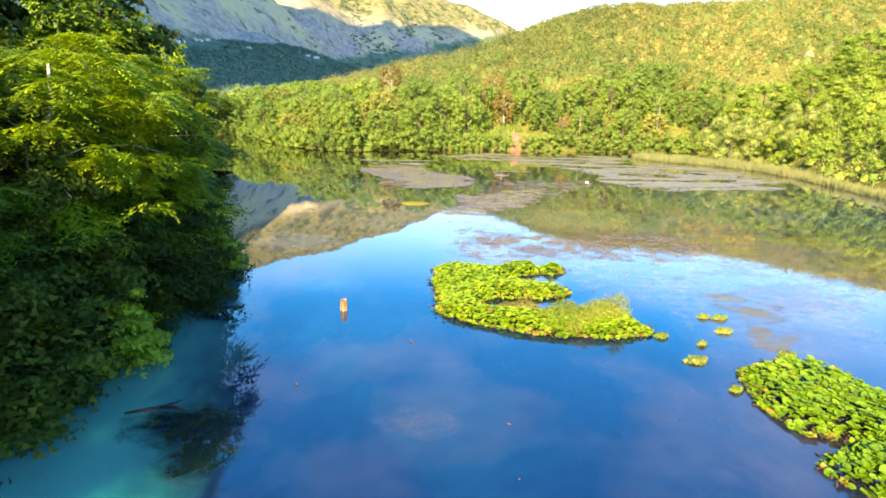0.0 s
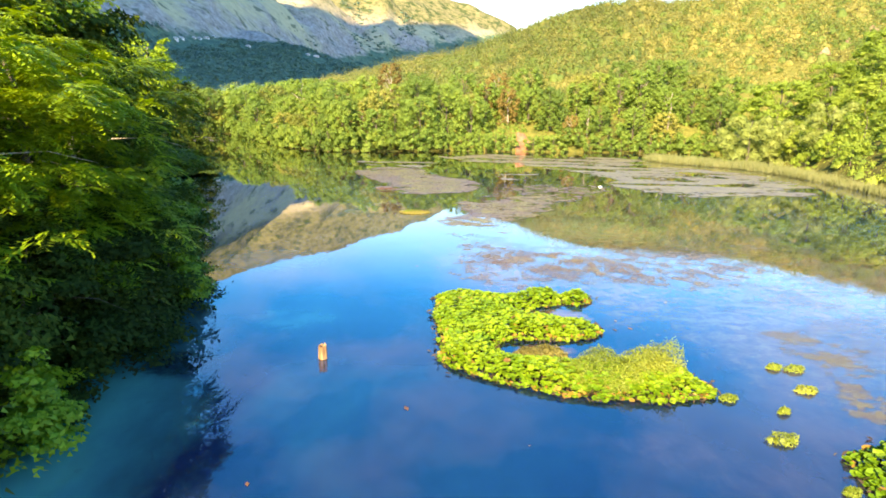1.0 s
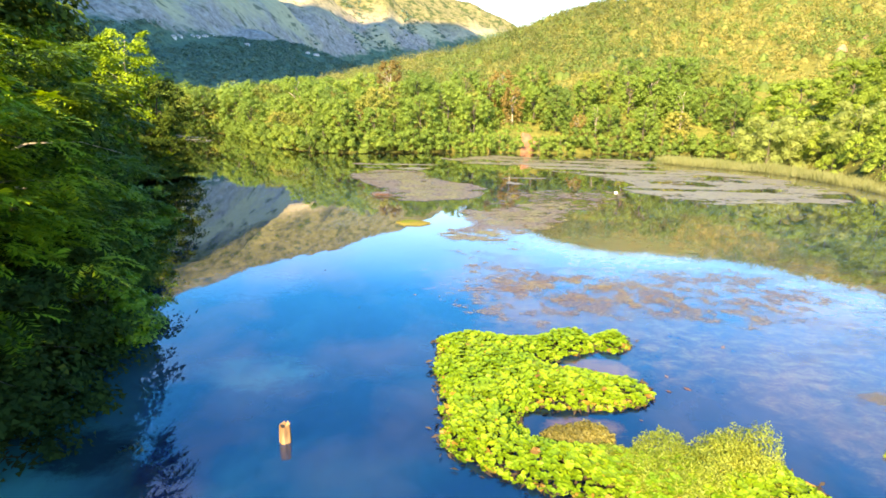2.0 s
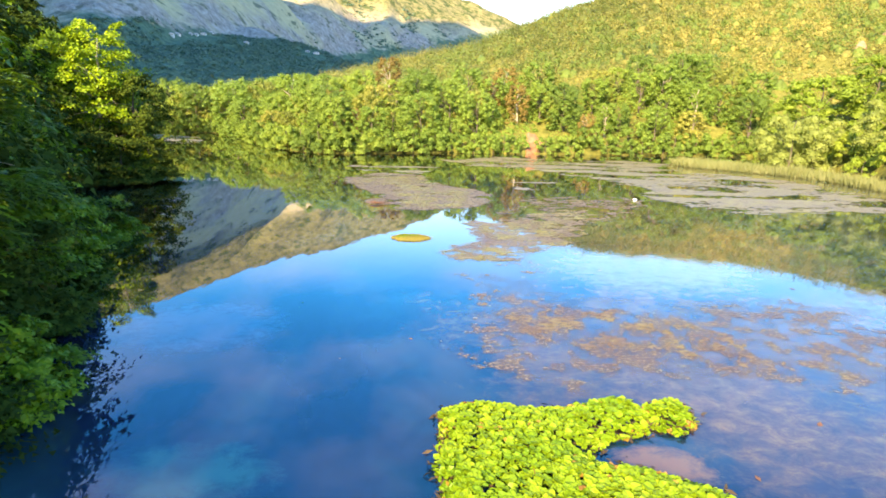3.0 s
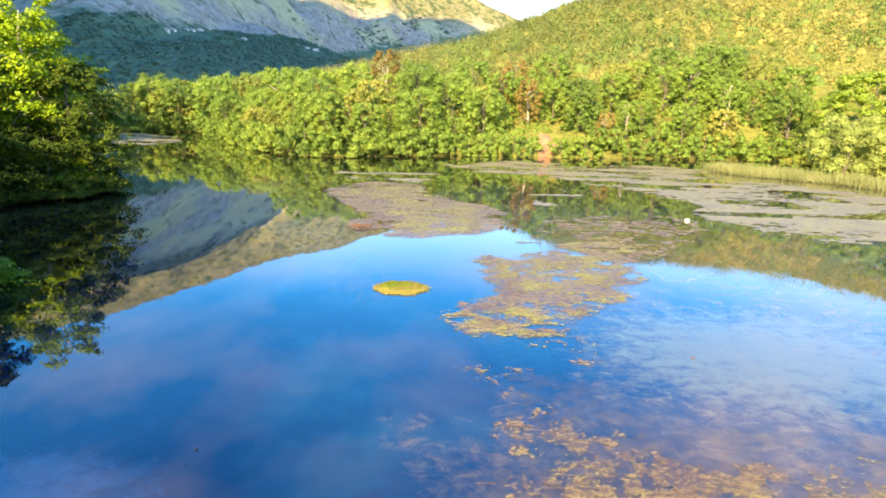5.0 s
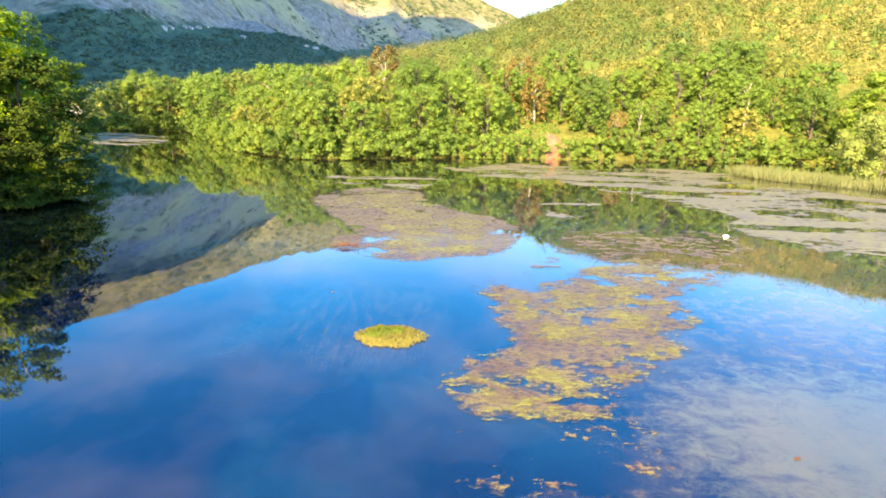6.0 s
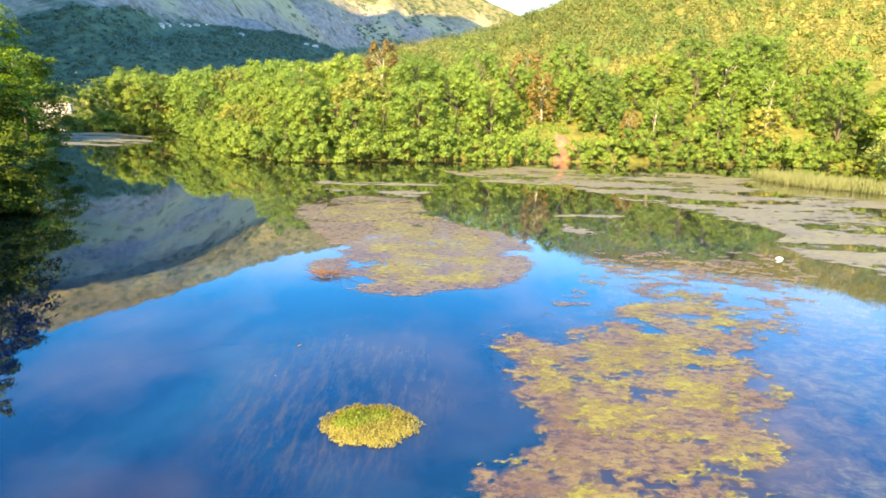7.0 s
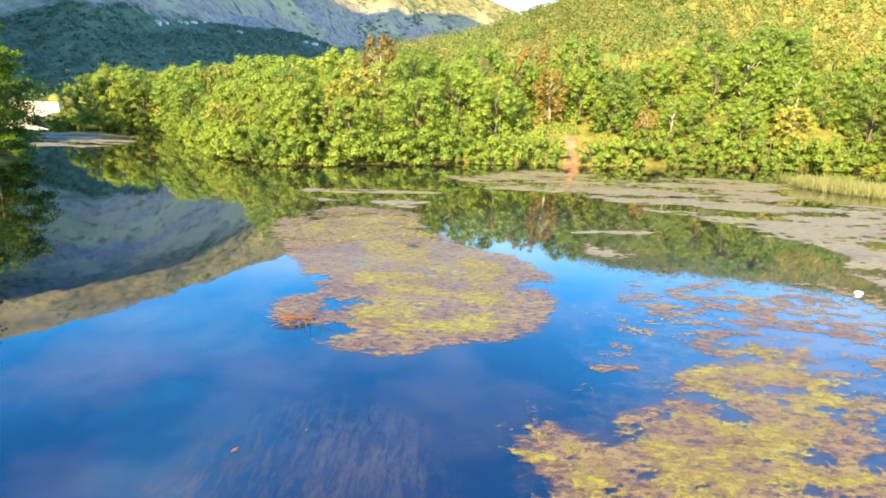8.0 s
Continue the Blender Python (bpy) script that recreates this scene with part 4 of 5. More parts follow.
def woodland(name, label, mat, count, region, leaf_near, per, size, seed, keep, ground_of=land, up=0.0):
    """Closed scrub and woods on the hillside: one mesh of loose leaf tufts gathered in bushes."""
    r = np.random.default_rng(seed)
    x, y = r.uniform(region[0], region[1], count * 4), r.uniform(region[2], region[3], count * 4)
    ok = keep(x, y, r)
    x, y = x[ok][:count], y[ok][:count]
    n = len(x)
    z = ground_of(x, y)
    s = size * (0.35 + 1.1 * r.random(n) ** 2) * (1 + 0.002 * (y - 100))
    i = np.repeat(np.arange(n), per)
    d = unit(r.normal(size=(len(i), 3)))
    d[:, 2] = np.abs(d[:, 2])
    lump = 1 + 0.3 * np.sin(d[:, 0] * 5 + i) * np.sin(d[:, 1] * 5 + i * 1.7)
    rad = s[i] * (0.62 + 0.45 * r.random(len(i)) ** 0.7) * lump
    c = np.stack([x[i], y[i], z[i]], -1) + d * rad[:, None] * np.array([1, 1, 1.25 - 0.75 * up])
    far = 0.7 + 0.3 * np.maximum(y, 60)[i] / 100
    bush = np.stack([x, y, z - 0.1 * s], -1)
    q = leaf_tris(c, d * (0.8 - 0.6 * up) + np.array([0, -0.2, 0.6 + 0.5 * up]) + r.normal(size=d.shape) * 0.5, leaf_near * far * (0.6 + 0.8 * r.random(len(i))), r)
    return tagged(mesh_object(name, foliage(name, q, bush, s * 0.44, 1.2 - 0.5 * up, r, 0, 0.15), mat), label, "woods", kind="stuff")


def back_slope(x, y, r):
    d = polygon_distance(x, y, LAKE)
    return (d > 10) & (d < 125) & (y > 20) & (x > -0.36 * y - 12) & (x < 0.95 * y + 12)


woodland("hillside_scrub", "yellow-green scrub covering the hillside", LEAF_SCRUB, 4700, (-70, 190, 60, 235), 0.25, 75, 1.42, 31, lambda x, y, r: back_slope(x, y, r) & (fbm(x, y, 0.02, 3, 5.0) > -0.5) & (r.random(len(x)) > 0.55 * np.clip(1.5 - np.abs(x / y - 0.12) * 4, 0, 1) * np.clip((y - 110) / 40, 0, 1)))
woodland("hillside_woods", "darker green trees scattered over the hillside", LEAF_GROVE, 1000, (-70, 190, 80, 230), 0.27, 170, 2.3, 32, lambda x, y, r: back_slope(x, y, r) & (r.random(len(x)) < np.clip(1.3 - (y - 95) / 90, 0.12, 1)))
woodland("slope_woods", "grey-green woods over the shoulder of the hill", LEAF_SLOPE, 1700, (-60, 120, 115, 230), 0.27, 70, 2.0, 37,
         lambda x, y, r: back_slope(x, y, r) & (r.random(len(x)) < np.clip(1.5 - np.abs(x / y - 0.12) * 4, 0, 1) * np.clip((y - 110) / 40, 0, 1)))
woodland("valley_woods", "green valley trees behind the far end of the lake", LEAF_OLIVE, 520, (-330, -60, 140, 330), 0.4, 60, 3.2, 33,
         lambda x, y, r: (polygon_distance(x, y, LAKE) > 6) & ((y > 182) | (x > -66)) & (x < -0.3 * y))
HOUSES = [(-167, 372, 10, 4), (-169, 384, 0, 4.5), (-168.6, 402, 5, 4), (-166.4, 406, 0, 3.5), (-163.8, 412, 12, 4.5), (-171.5, 442, -5, 5), (-142, 430, 0, 4), (-113.6, 490, 0, 4), (-106.3, 488, 15, 6)]


def off_houses(x, y):
    """Clearings round the hillside village."""
    return np.min([np.maximum(np.abs(x - hx * (1 + (y - hy) / hy)) / 6, np.abs(y - hy + 6) / 11) for hx, hy, turn, w in HOUSES], axis=0) > 1


woodland("mountain_forest", "dark forest covering the foot of the mountain", LEAF_FOREST, 8000, (-620, 40, 250, 640), 0.6, 12, 2.1, 34,
         lambda x, y, r: off_houses(x, y) & (mountain_height(x, y) > -2) & (mountain_height(x, y) < 45 + 0.3 * (np.maximum(x, -190) + 190) - np.clip((-175 - x) * 0.3, 0, 15) + 16 * fbm(x, y, 0.02, 4, 6.0)) & (x < -0.1 * y) & (x > -1.1 * y), mountain_height, 1.0)

woodland("bank_scrub", "bright yellow-green scrub on the bank above the reeds", LEAF_SUNNY, 620, (39, 72, 40, 98), 0.17, 70, 1.35, 36,
         lambda x, y, r: (polygon_distance(x, y, LAKE) > 0.3) & (polygon_distance(x, y, LAKE) < 26))

def gullies(x, y, r):
    """Seams where two spurs of the mountain meet."""
    hs = np.sort([np.interp(x / y, b, h) - np.where(y < far, (far - y) * slope, (y - far) * 0.5) for far, slope, b, h in SPURS[1:]], axis=0)
    return (hs[-1] - hs[-2] < 7 + 5 * fbm(x, y, 0.03, 2, 4.0)) & (hs[-1] > 35)


woodland("gully_woods", "dark trees filling the gullies between the spurs", LEAF_FOREST, 900, (-420, 120, 420, 1000), 0.7, 12, 2.0, 38, gullies, mountain_height, 1.0)
woodland("undergrowth", "low green undergrowth between the trees of the shore", LEAF_WOOD, 1700, (-75, 66, 44, 150), 0.19, 70, 1.0, 35,
         lambda x, y, r: (polygon_distance(x, y, LAKE) > 0.5) & (polygon_distance(x, y, LAKE) < 14) & (x > -0.36 * y - 22) & ((y > 86) | (x > 38)) & ((np.abs(x - 12.3) > 1.5) | (y > 99.5)))


# ---- floating weed ----
def weed_mat(name, outline, cell, mat, label, ragged=1.0, cover=0.1, seed=1.0, scale=0.5, stretch=1.0, core=0.15):
    """A thin ragged raft of weed on the water: cells of a fine grid, cut along the edge of a noisy field.
    cover: how much of it is closed; core: how much closer it lies away from its edge."""
    p = np.array(outline, dtype=float)
    xs = np.arange(p[:, 0].min() - 1.0, p[:, 0].max() + 1.0, cell)
    ys = np.arange(p[:, 1].min() - 1.0, p[:, 1].max() + 1.0, cell)
    x, y = np.meshgrid(xs, ys)
    inside = 0.2 - polygon_distance(x, y, outline)
    edge = inside + ragged * (fbm(x, y * stretch, scale * 0.7, 5, seed) * 1.6 + 0.6 * fbm(x, y * stretch, scale * 4, 3, seed + 2))
    gaps = fbm(x, y * stretch, scale, 6, seed + 4) + 0.30 * fbm(x, y * stretch, scale * 6, 3, seed + 6) + cover * 0.85 + 0.25 * fbm(x, y * stretch, scale * 14, 2, seed + 7) + core * np.clip(inside / 2.5, 0, 1)
    f = np.minimum(edge * 0.5, gaps)
    rise = 0.010 if mat in (WEED_YELLOW, WEED_GOLD) else 0.004 if mat in (WEED_BED, WEED_BROWN) else 0.0
    z = rise + 0.006 + 0.004 * np.clip(fbm(x, y, 1.4, 3, seed + 9) + 0.35, 0, 1) * np.clip(f * 4, 0, 1)
    verts, faces, cover_of = [], [], []
    corner, cut = {}, {}

    def corner_vert(j, i):
        if (j, i) not in corner:
            corner[(j, i)] = len(verts)
            verts.append((xs[i], ys[j], z[j, i]))
            cover_of.append(min(1.0, f[j, i] * 3.5))
        return corner[(j, i)]

    def cut_vert(j, i, j2, i2):
        key = (j, i, j2, i2) if (j, i) < (j2, i2) else (j2, i2, j, i)
        if key not in cut:
            t = f[j, i] / (f[j, i] - f[j2, i2])
            cut[key] = len(verts)
            verts.append((xs[i] + (xs[i2] - xs[i]) * t, ys[j] + (ys[j2] - ys[j]) * t, 0.005 + rise))
            cover_of.append(0.0)
        return cut[key]

    on = f > 0
    any_on = on[:-1, :-1] | on[1:, :-1] | on[:-1, 1:] | on[1:, 1:]
    for j, i in zip(*np.nonzero(any_on)):
        ring = [(j, i), (j, i + 1), (j + 1, i + 1), (j + 1, i)]
        face = []
        for a, b in zip(ring, ring[1:] + ring[:1]):
            if on[a]:
                face.append(corner_vert(*a))
            if on[a] != on[b]:
                face.append(cut_vert(*a, *b))
        if len(face) > 2:
            faces.append(face)
    me = bpy.data.meshes.new(name)
    me.from_pydata(verts, [], faces)
    me.attributes.new("cover", "FLOAT", "POINT").data.foreach_set("value", np.array(cover_of, dtype=np.float32))
    me.polygons.foreach_set("use_smooth", np.full(len(me.polygons), True))
    return tagged(mesh_object(name, me, mat), label, "water weed", "floating weed mats", kind="stuff")


RAFT_A = [(-10.2, 63.2), (-8.9, 67.2), (-7, 70), (-2.8, 68), (-0.7, 62), (2.1, 59), (3.5, 56), (2.9, 52.5), (2.3, 50.5), (0.9, 49.6), (-0.6, 49.4), (-2.1, 48.9), (-3.6, 49.1),
          (-5.1, 50.1), (-6.3, 51), (-6.5, 52.3), (-5.3, 54), (-6.3, 56.2)]
RAFT_B = [(0.4, 45.9), (1.1, 46.8), (2.6, 46.0), (5.1, 48.7), (8.0, 50.2), (9.0, 48.4), (8.3, 45.6), (7.3, 43.2), (5.9, 40.3), (4.0, 38.7), (3.0, 37.0), (1.0, 36.7), (-0.2, 37.2), (-0.7, 38.2),
          (-0.1, 39.5), (1.0, 40.5), (1.2, 41.8), (1.0, 43.5)]
weed_mat("weed_mat", RAFT_A, 0.14, WEED_BED, "brown raft of floating weed on the open water", 0.4, 0.5, 2.0, 0.5, 1.7, 0.28)
weed_mat("weed_mat", [(-8.5, 64), (-6, 68), (-3, 66.5), (-1, 61), (1.5, 57.5), (2.2, 53), (0.5, 50.8), (-2, 50.4), (-4, 51.4), (-4.2, 54), (-4.8, 58)], 0.10, WEED_YELLOW,
         "yellow weed tips on the middle of the raft", 0.8, 0.28, 3.5, 0.7, 1.8, 0.12)
weed_mat("weed_mat", RAFT_B, 0.085, WEED_BED, "ragged brown raft of floating weed", 0.45, 0.38, 5.0, 1.3, 1.7, 0.25)
weed_mat("weed_mat", [(0.5, 45.7), (1.1, 46.4), (2.6, 45.4), (2.7, 43.0), (2.6, 41.0), (2.4, 39.0), (1.4, 37.0), (0.4, 37.0), (0.0, 37.6), (-0.2, 38.6), (0.4, 39.7), (1.2, 40.6), (1.3, 41.8), (1.1, 43.5)], 0.07, WEED_BROWN,
         "close brown edge of the ragged weed raft", 0.22, 0.42, 51.0, 1.3, 1.7, 0.25)
weed_mat("weed_mat", RAFT_B, 0.065, WEED_YELLOW, "clumps of yellow weed on the ragged raft", 0.9, -0.02, 6.5, 1.3, 1.8, 0.16)
weed_mat("weed_mat", [(0.7, 34.5), (2, 32.5), (4, 31.5), (8.4, 31.5), (13, 33), (15, 28), (10, 25.5), (7, 25.8), (4.6, 25.5), (1.6, 25.3), (-0.2, 26.5), (0.3, 28.6), (0.8, 30)], 0.07, WEED_BROWN,
         "broken brown weed drifting just at the surface", 0.7, 0.26, 8.0, 1.9, 1.1, 0.05)
weed_mat("weed_mat", [(0.8, 33.8), (2.4, 32.8), (4.2, 31.2), (6.6, 30.6), (9.5, 29.5), (8.5, 27.2), (5.5, 26.6), (2.2, 27.0), (0.4, 28.2), (0.9, 30.6)], 0.06, WEED_BED,
         "yellow-brown weed tips breaking the surface in flecks", 0.8, 0.04, 47.0, 1.8, 1.0, 0.12)
weed_mat("weed_mat", [(0.6, 34.5), (1.0, 28.0), (0.3, 25.4), (6.5, 25.4), (9.5, 22.2), (12.5, 17.0), (16.5, 20.0), (21.0, 26.0), (22.0, 32.5), (17.0, 34.0), (11.0, 33.5), (6.0, 33.0)], 0.13, WEED_VEIL,
         "thin lilac film of drowned weed touching the surface", 1.3, 0.16, 52.0, 0.45, 1.9, 0.12)
weed_mat("weed_mat", [(-0.6, 37.2), (1.2, 36.9), (3.4, 37.2), (4.6, 36.6), (3.6, 35.2), (1.5, 34.2), (-0.6, 34.6), (-1.2, 35.8)], 0.055, WEED_BED,
         "torn clumps of brown weed adrift beside the raft", 0.3, -0.16, 58.0, 0.9, 1.3, 0.0)
weed_mat("weed_mat", [(5.5, 56), (10, 56.5), (15, 55.5), (13, 51), (10, 47.5), (8.2, 45.5), (8, 48), (5.5, 50.6), (3.6, 48.6), (2.6, 47.6), (4, 50)], 0.10, WEED_BED,
         "loose golden weed scattered over the surface", 0.7, 0.26, 14.0, 1.8, 1.6, 0.0)
weed_mat("weed_mat", [(9.6, 21.6), (11.4, 21.5), (12.6, 19.8), (11.8, 17.8), (10.8, 15.3), (9.4, 15.4), (9.3, 16.8), (10.2, 18)], 0.09, WEED_SUNK, "golden weed just below the surface between the islands", 0.5, 0.3, 19.0, 0.7, 2.0, 0.1)
weed_mat("weed_mat", [(-1, 84.5), (6.4, 90), (13.2, 86.5), (22, 88), (28, 84), (24, 77.5), (29, 74.5), (34, 70), (35, 56), (30, 50.5), (17, 51.5), (15, 56), (17, 60.8), (15, 63.8), (14.3, 68.6), (11.8, 71), (7.6, 76.8), (2, 78)],
         0.24, WEED_GREY, "wide grey-brown carpet of weed at the water surface", 1.2, 0.34, 11.0, 0.22, 2.8, 0.06)
weed_mat("weed_mat", [(-11.6, 72.4), (-10.3, 76), (-3, 77), (2, 78), (2, 74), (-1.3, 72.5), (-2.8, 68.6), (-7, 70.6), (-9.2, 68)], 0.2, WEED_GREY, "grey weed lying in thin streaks on the water", 0.8, 0.05, 23.0, 0.25, 3.0, 0.1)
weed_mat("weed_mat", [(5.2, 63.8), (8.5, 65.8), (11.4, 65.3), (8.8, 62), (6.2, 58), (5.4, 59.6)], 0.16, WEED_GREY, "small grey weed islets on the dark water", 0.5, 0.06, 29.0, 0.4, 2.5, 0.1)
weed_mat("weed_mat", [(-63, 121), (-61, 126), (-54, 124), (-44.5, 116.5), (-39.5, 106), (-42, 99), (-46, 101), (-50, 96), (-52, 106)], 0.25, WEED_GREY, "grey lily carpet in the shaded arm of the lake", 1.0, 0.22, 33.0, 0.2, 3.0, 0.1)
weed_mat("weed_mat", [(-1.1, 35.55), (-0.75, 35.75), (-0.35, 35.6), (-0.25, 35.4), (-0.55, 35.2), (-0.9, 35.3)], 0.04, WEED_BROWN, "small brown clump of weed on open water", 0.22, 0.4, 37.0, 2.0)


# ---- plant islands ----
def pad_mesh(r, kind):
    """One broad rounded leaf, cupped and notched, about a unit wide."""
    bm = bmesh.new()
    n = 9
    mid = bm.verts.new((0.05 * r.normal(), 0.05 * r.normal(), -0.07))
    ring = []
    for k in range(n):
        a = math.tau * (k + 0.3 * r.random()) / n
        rad = 0.5 * (0.8 + 0.35 * r.random()) * (0.5 if k == 0 and kind else 1)
        ring.append(bm.verts.new((math.cos(a) * rad, math.sin(a) * rad * 0.88, 0.20 * r.random() - 0.08)))
    for k in range(n):
        bm.faces.new((mid, ring[k], ring[(k + 1) % n]))
    me = bpy.data.meshes.new("leaf")
    bm.to_mesh(me)
    bm.free()
    return me


r_pad = np.random.default_rng(41)
pad_meshes = [pad_mesh(r_pad, k % 2) for k in range(10)]
for k, me in enumerate(pad_meshes):
    me.materials.append(LEAF_DRY if k > 7 else LEAF_PAD)


def plant_island(outlines, density, label, seed, singles, height=0.38, big=1.0):
    """A bed of broad-leaved water plants: single leaves as parts, the rest joined, over a dark tangle of roots."""
    r = np.random.default_rng(seed)
    pts = np.concatenate([np.array(o) for o in outlines])
    lo, hi = pts.min(0) - 0.4, pts.max(0) + 0.4
    n = int((hi - lo).prod() * density)
    x, y = r.uniform(lo[0], hi[0], n), r.uniform(lo[1], hi[1], n)
    d = np.min([polygon_distance(x, y, o) for o in outlines], axis=0) + 0.22 * fbm(x, y, 1.1, 3, seed)
    ok = d < 0.12
    x, y, d = x[ok], y[ok], d[ok]
    swell = np.clip(-d / 0.45, 0, 1) ** 0.7
    top = 0.05 + height * swell * (0.5 + 0.5 * r.random(len(x))) + 0.10 * fbm(x, y, 0.9, 2, seed + 3) * swell
    top = np.maximum(top, 0.04)
    size = big * (0.11 + 0.11 * r.random(len(x)) ** 1.3)
    root = new("plant_island")
    root.location = (float(x.mean()), float(y.mean()), 0.0)
    back = Matrix.Translation(-root.location)
    order = np.argsort(y)
    beds = {LEAF_PAD: ([], []), LEAF_DRY: ([], [])}
    for rank, i in enumerate(order):
        dry = r.random() < (0.14 if d[i] > -0.08 else 0.012)
        me = pad_meshes[int(r.integers(8, 10)) if dry else int(r.integers(0, 8))]
        tilt = 30 if d[i] > -0.15 else 15
        m = back @ pose(x[i], y[i], top[i], r.normal() * tilt * 0.7 + 10, r.normal() * tilt * 0.7, r.random() * 360) @ Matrix.Diagonal((size[i], size[i], size[i], 1))
        if rank < singles:
            ob = new("leaf", me)
            ob.parent = root
            ob.matrix_basis = m
        else:
            v, f = beds[me.materials[0]]
            base = len(v)
            v += [m @ q.co for q in me.vertices]
            f += [[base + k for k in face.vertices] for face in me.polygons]
    for mat, (v, f) in beds.items():
        me = bpy.data.meshes.new("leaf_bed")
        me.from_pydata(v, [], f)
        tagged(mesh_object("leaf_bed", me, mat, root), kind="stuff")
    # tangle of roots and dead stems under the leaves
    n = int(len(x) * 0.7)
    k = r.integers(0, len(x), n)
    c = np.column_stack([x[k], y[k], np.abs(r.normal(size=n)) * 0.03 + 0.01]) + np.column_stack([r.normal(size=(n, 2)) * 0.12, np.zeros(n)]) - np.array(root.location)
    tagged(mesh_object("root_tangle", quads("root_tangle", leaf_quads(c, r.normal(size=(n, 3)) * 0.4 + np.array([0, 0, 1]), 0.10 + 0.16 * r.random(n), r, 0.3)), ROOTS, root), kind="stuff")
    return tagged(root, label, "water plants", "islands of broad-leaved plants")


plant_island([
    [(-0.3, 22.2), (-0.25, 24.0), (0.43, 24.4), (2.0, 24.2), (3.9, 24.6), (4.2, 24.0), (3.9, 23.4), (3.3, 23.3), (2.4, 22.6), (2.6, 22.1), (3.9, 21.9), (4.8, 21.4), (4.9, 20.8), (4.5, 20.4), (3.8, 20.3), (2.6, 20.2), (2.0, 20.3),
     (1.4, 19.7), (1.5, 18.7), (3.3, 18.5), (4.4, 18.3), (5.7, 18.6), (6.2, 18.2), (6.8, 17.3), (6.6, 16.8), (4.7, 16.6), (3.0, 16.9), (1.8, 17.3), (0.35, 18.3), (-0.1, 18.9), (0.0, 20.5)],
    [(4.4, 24.3), (4.9, 24.7), (5.4, 24.6), (5.3, 23.9), (4.9, 23.5), (4.4, 23.8)]], 235, "island of bright yellow-green broad-leaved plants on the lake", 51, 300)
plant_island([[(8.4, 14.5), (9.5, 14.8), (10.3, 14.6), (10.7, 13.8), (11.3, 12.6), (12.5, 11.2), (12, 9.2), (10, 8.2), (8.6, 8.6), (7.9, 9.6), (7.8, 10.1), (9.1, 11.0), (8.2, 11.5), (8.0, 12.1), (7.95, 13.4)]],
             135, "island of green broad-leaved plants with yellowed edges", 52, 300, 0.45, 1.2)


def low_weed(name, label, spots, n, seed, mat, category, leaflet=0.06, slim=0.3):
    """Soft rounded domes of tiny leaflets, over the water."""
    r = np.random.default_rng(seed)
    s = np.array(spots, dtype=float)
    k = r.choice(len(s), n, p=s[:, 2] ** 2 / (s[:, 2] ** 2).sum())
    d = unit(r.normal(size=(n, 3)))
    d[:, 2] = np.abs(d[:, 2])
    puff = 1 + 0.12 * np.sin(d[:, 0] * 9 + k) * np.sin(d[:, 1] * 9 + 2 * k)
    rad = (0.55 + 0.5 * r.random(n) ** 0.5) * puff
    c = np.column_stack([s[k, 0] + d[:, 0] * rad * s[k, 2], s[k, 1] + d[:, 1] * rad * s[k, 2], 0.02 + d[:, 2] * rad * s[k, 3]])
    shift = np.array([s[:, 0].mean(), s[:, 1].mean(), 0])
    q = leaf_quads(c - shift, d + r.normal(size=(n, 3)) * 0.8 + np.array([0, 0, 0.6]), leaflet * (0.7 + 0.8 * r.random(n)), r, slim, 0.05)
    ob = mesh_object(name, quads(name, q), mat)
    ob.location = shift
    return tagged(ob, label, category, kind="stuff")


low_weed("pond_grass", "feathery yellow-green grass growing among the broad leaves", [(3.1, 18.0, 0.55, 0.40), (3.7, 17.7, 0.65, 0.55), (4.2, 18.2, 0.6, 0.65), (4.7, 17.6, 0.65, 0.65), (5.2, 18.0, 0.6, 0.75), (5.6, 17.6, 0.5, 0.6), (4.2, 17.3, 0.5, 0.45), (5.9, 17.9, 0.45, 1.05), (3.5, 17.4, 0.45, 0.4), (5.6, 18.2, 0.5, 0.8)], 40000, 61, GRASS_PALE, "grass", 0.06, 0.3)
low_weed("orange_weed", "low ochre weed dome beside the feathery grass", [(2.35, 18.8, 0.5, 0.30), (2.9, 18.9, 0.55, 0.34), (2.8, 18.45, 0.5, 0.30)], 12000, 62, GRASS_OCHRE, "water weed", 0.065, 0.45)
low_weed("weed_hummock", "round yellow-green hummock of weed in open water", [(-2.15, 41.2, 0.7, 0.09), (-2.7, 41.2, 0.42, 0.07), (-1.55, 41.2, 0.5, 0.06), (-2.4, 41.5, 0.45, 0.07), (-1.85, 41.5, 0.45, 0.06), (-2.4, 40.9, 0.45, 0.05), (-1.85, 40.85, 0.45, 0.05)], 14000, 63, GRASS_OCHRE, "water weed", 0.05)
low_weed("hummock_grass", "tuft of yellow-green grass on the weed hummock", [(-2.4, 41.3, 0.4, 0.14), (-2.65, 41.15, 0.25, 0.1), (-1.95, 41.45, 0.3, 0.1)], 4500, 64, GRASS_PALE, "grass", 0.055)
weed_mat("weed_mat", [(-3.2, 41.2), (-2.7, 41.9), (-1.8, 42.0), (-1.0, 41.3), (-1.5, 40.5), (-2.6, 40.5)], 0.05, WEED_BED, "brown rim of weed round the hummock", 0.1, 0.7, 44.0, 1.5)
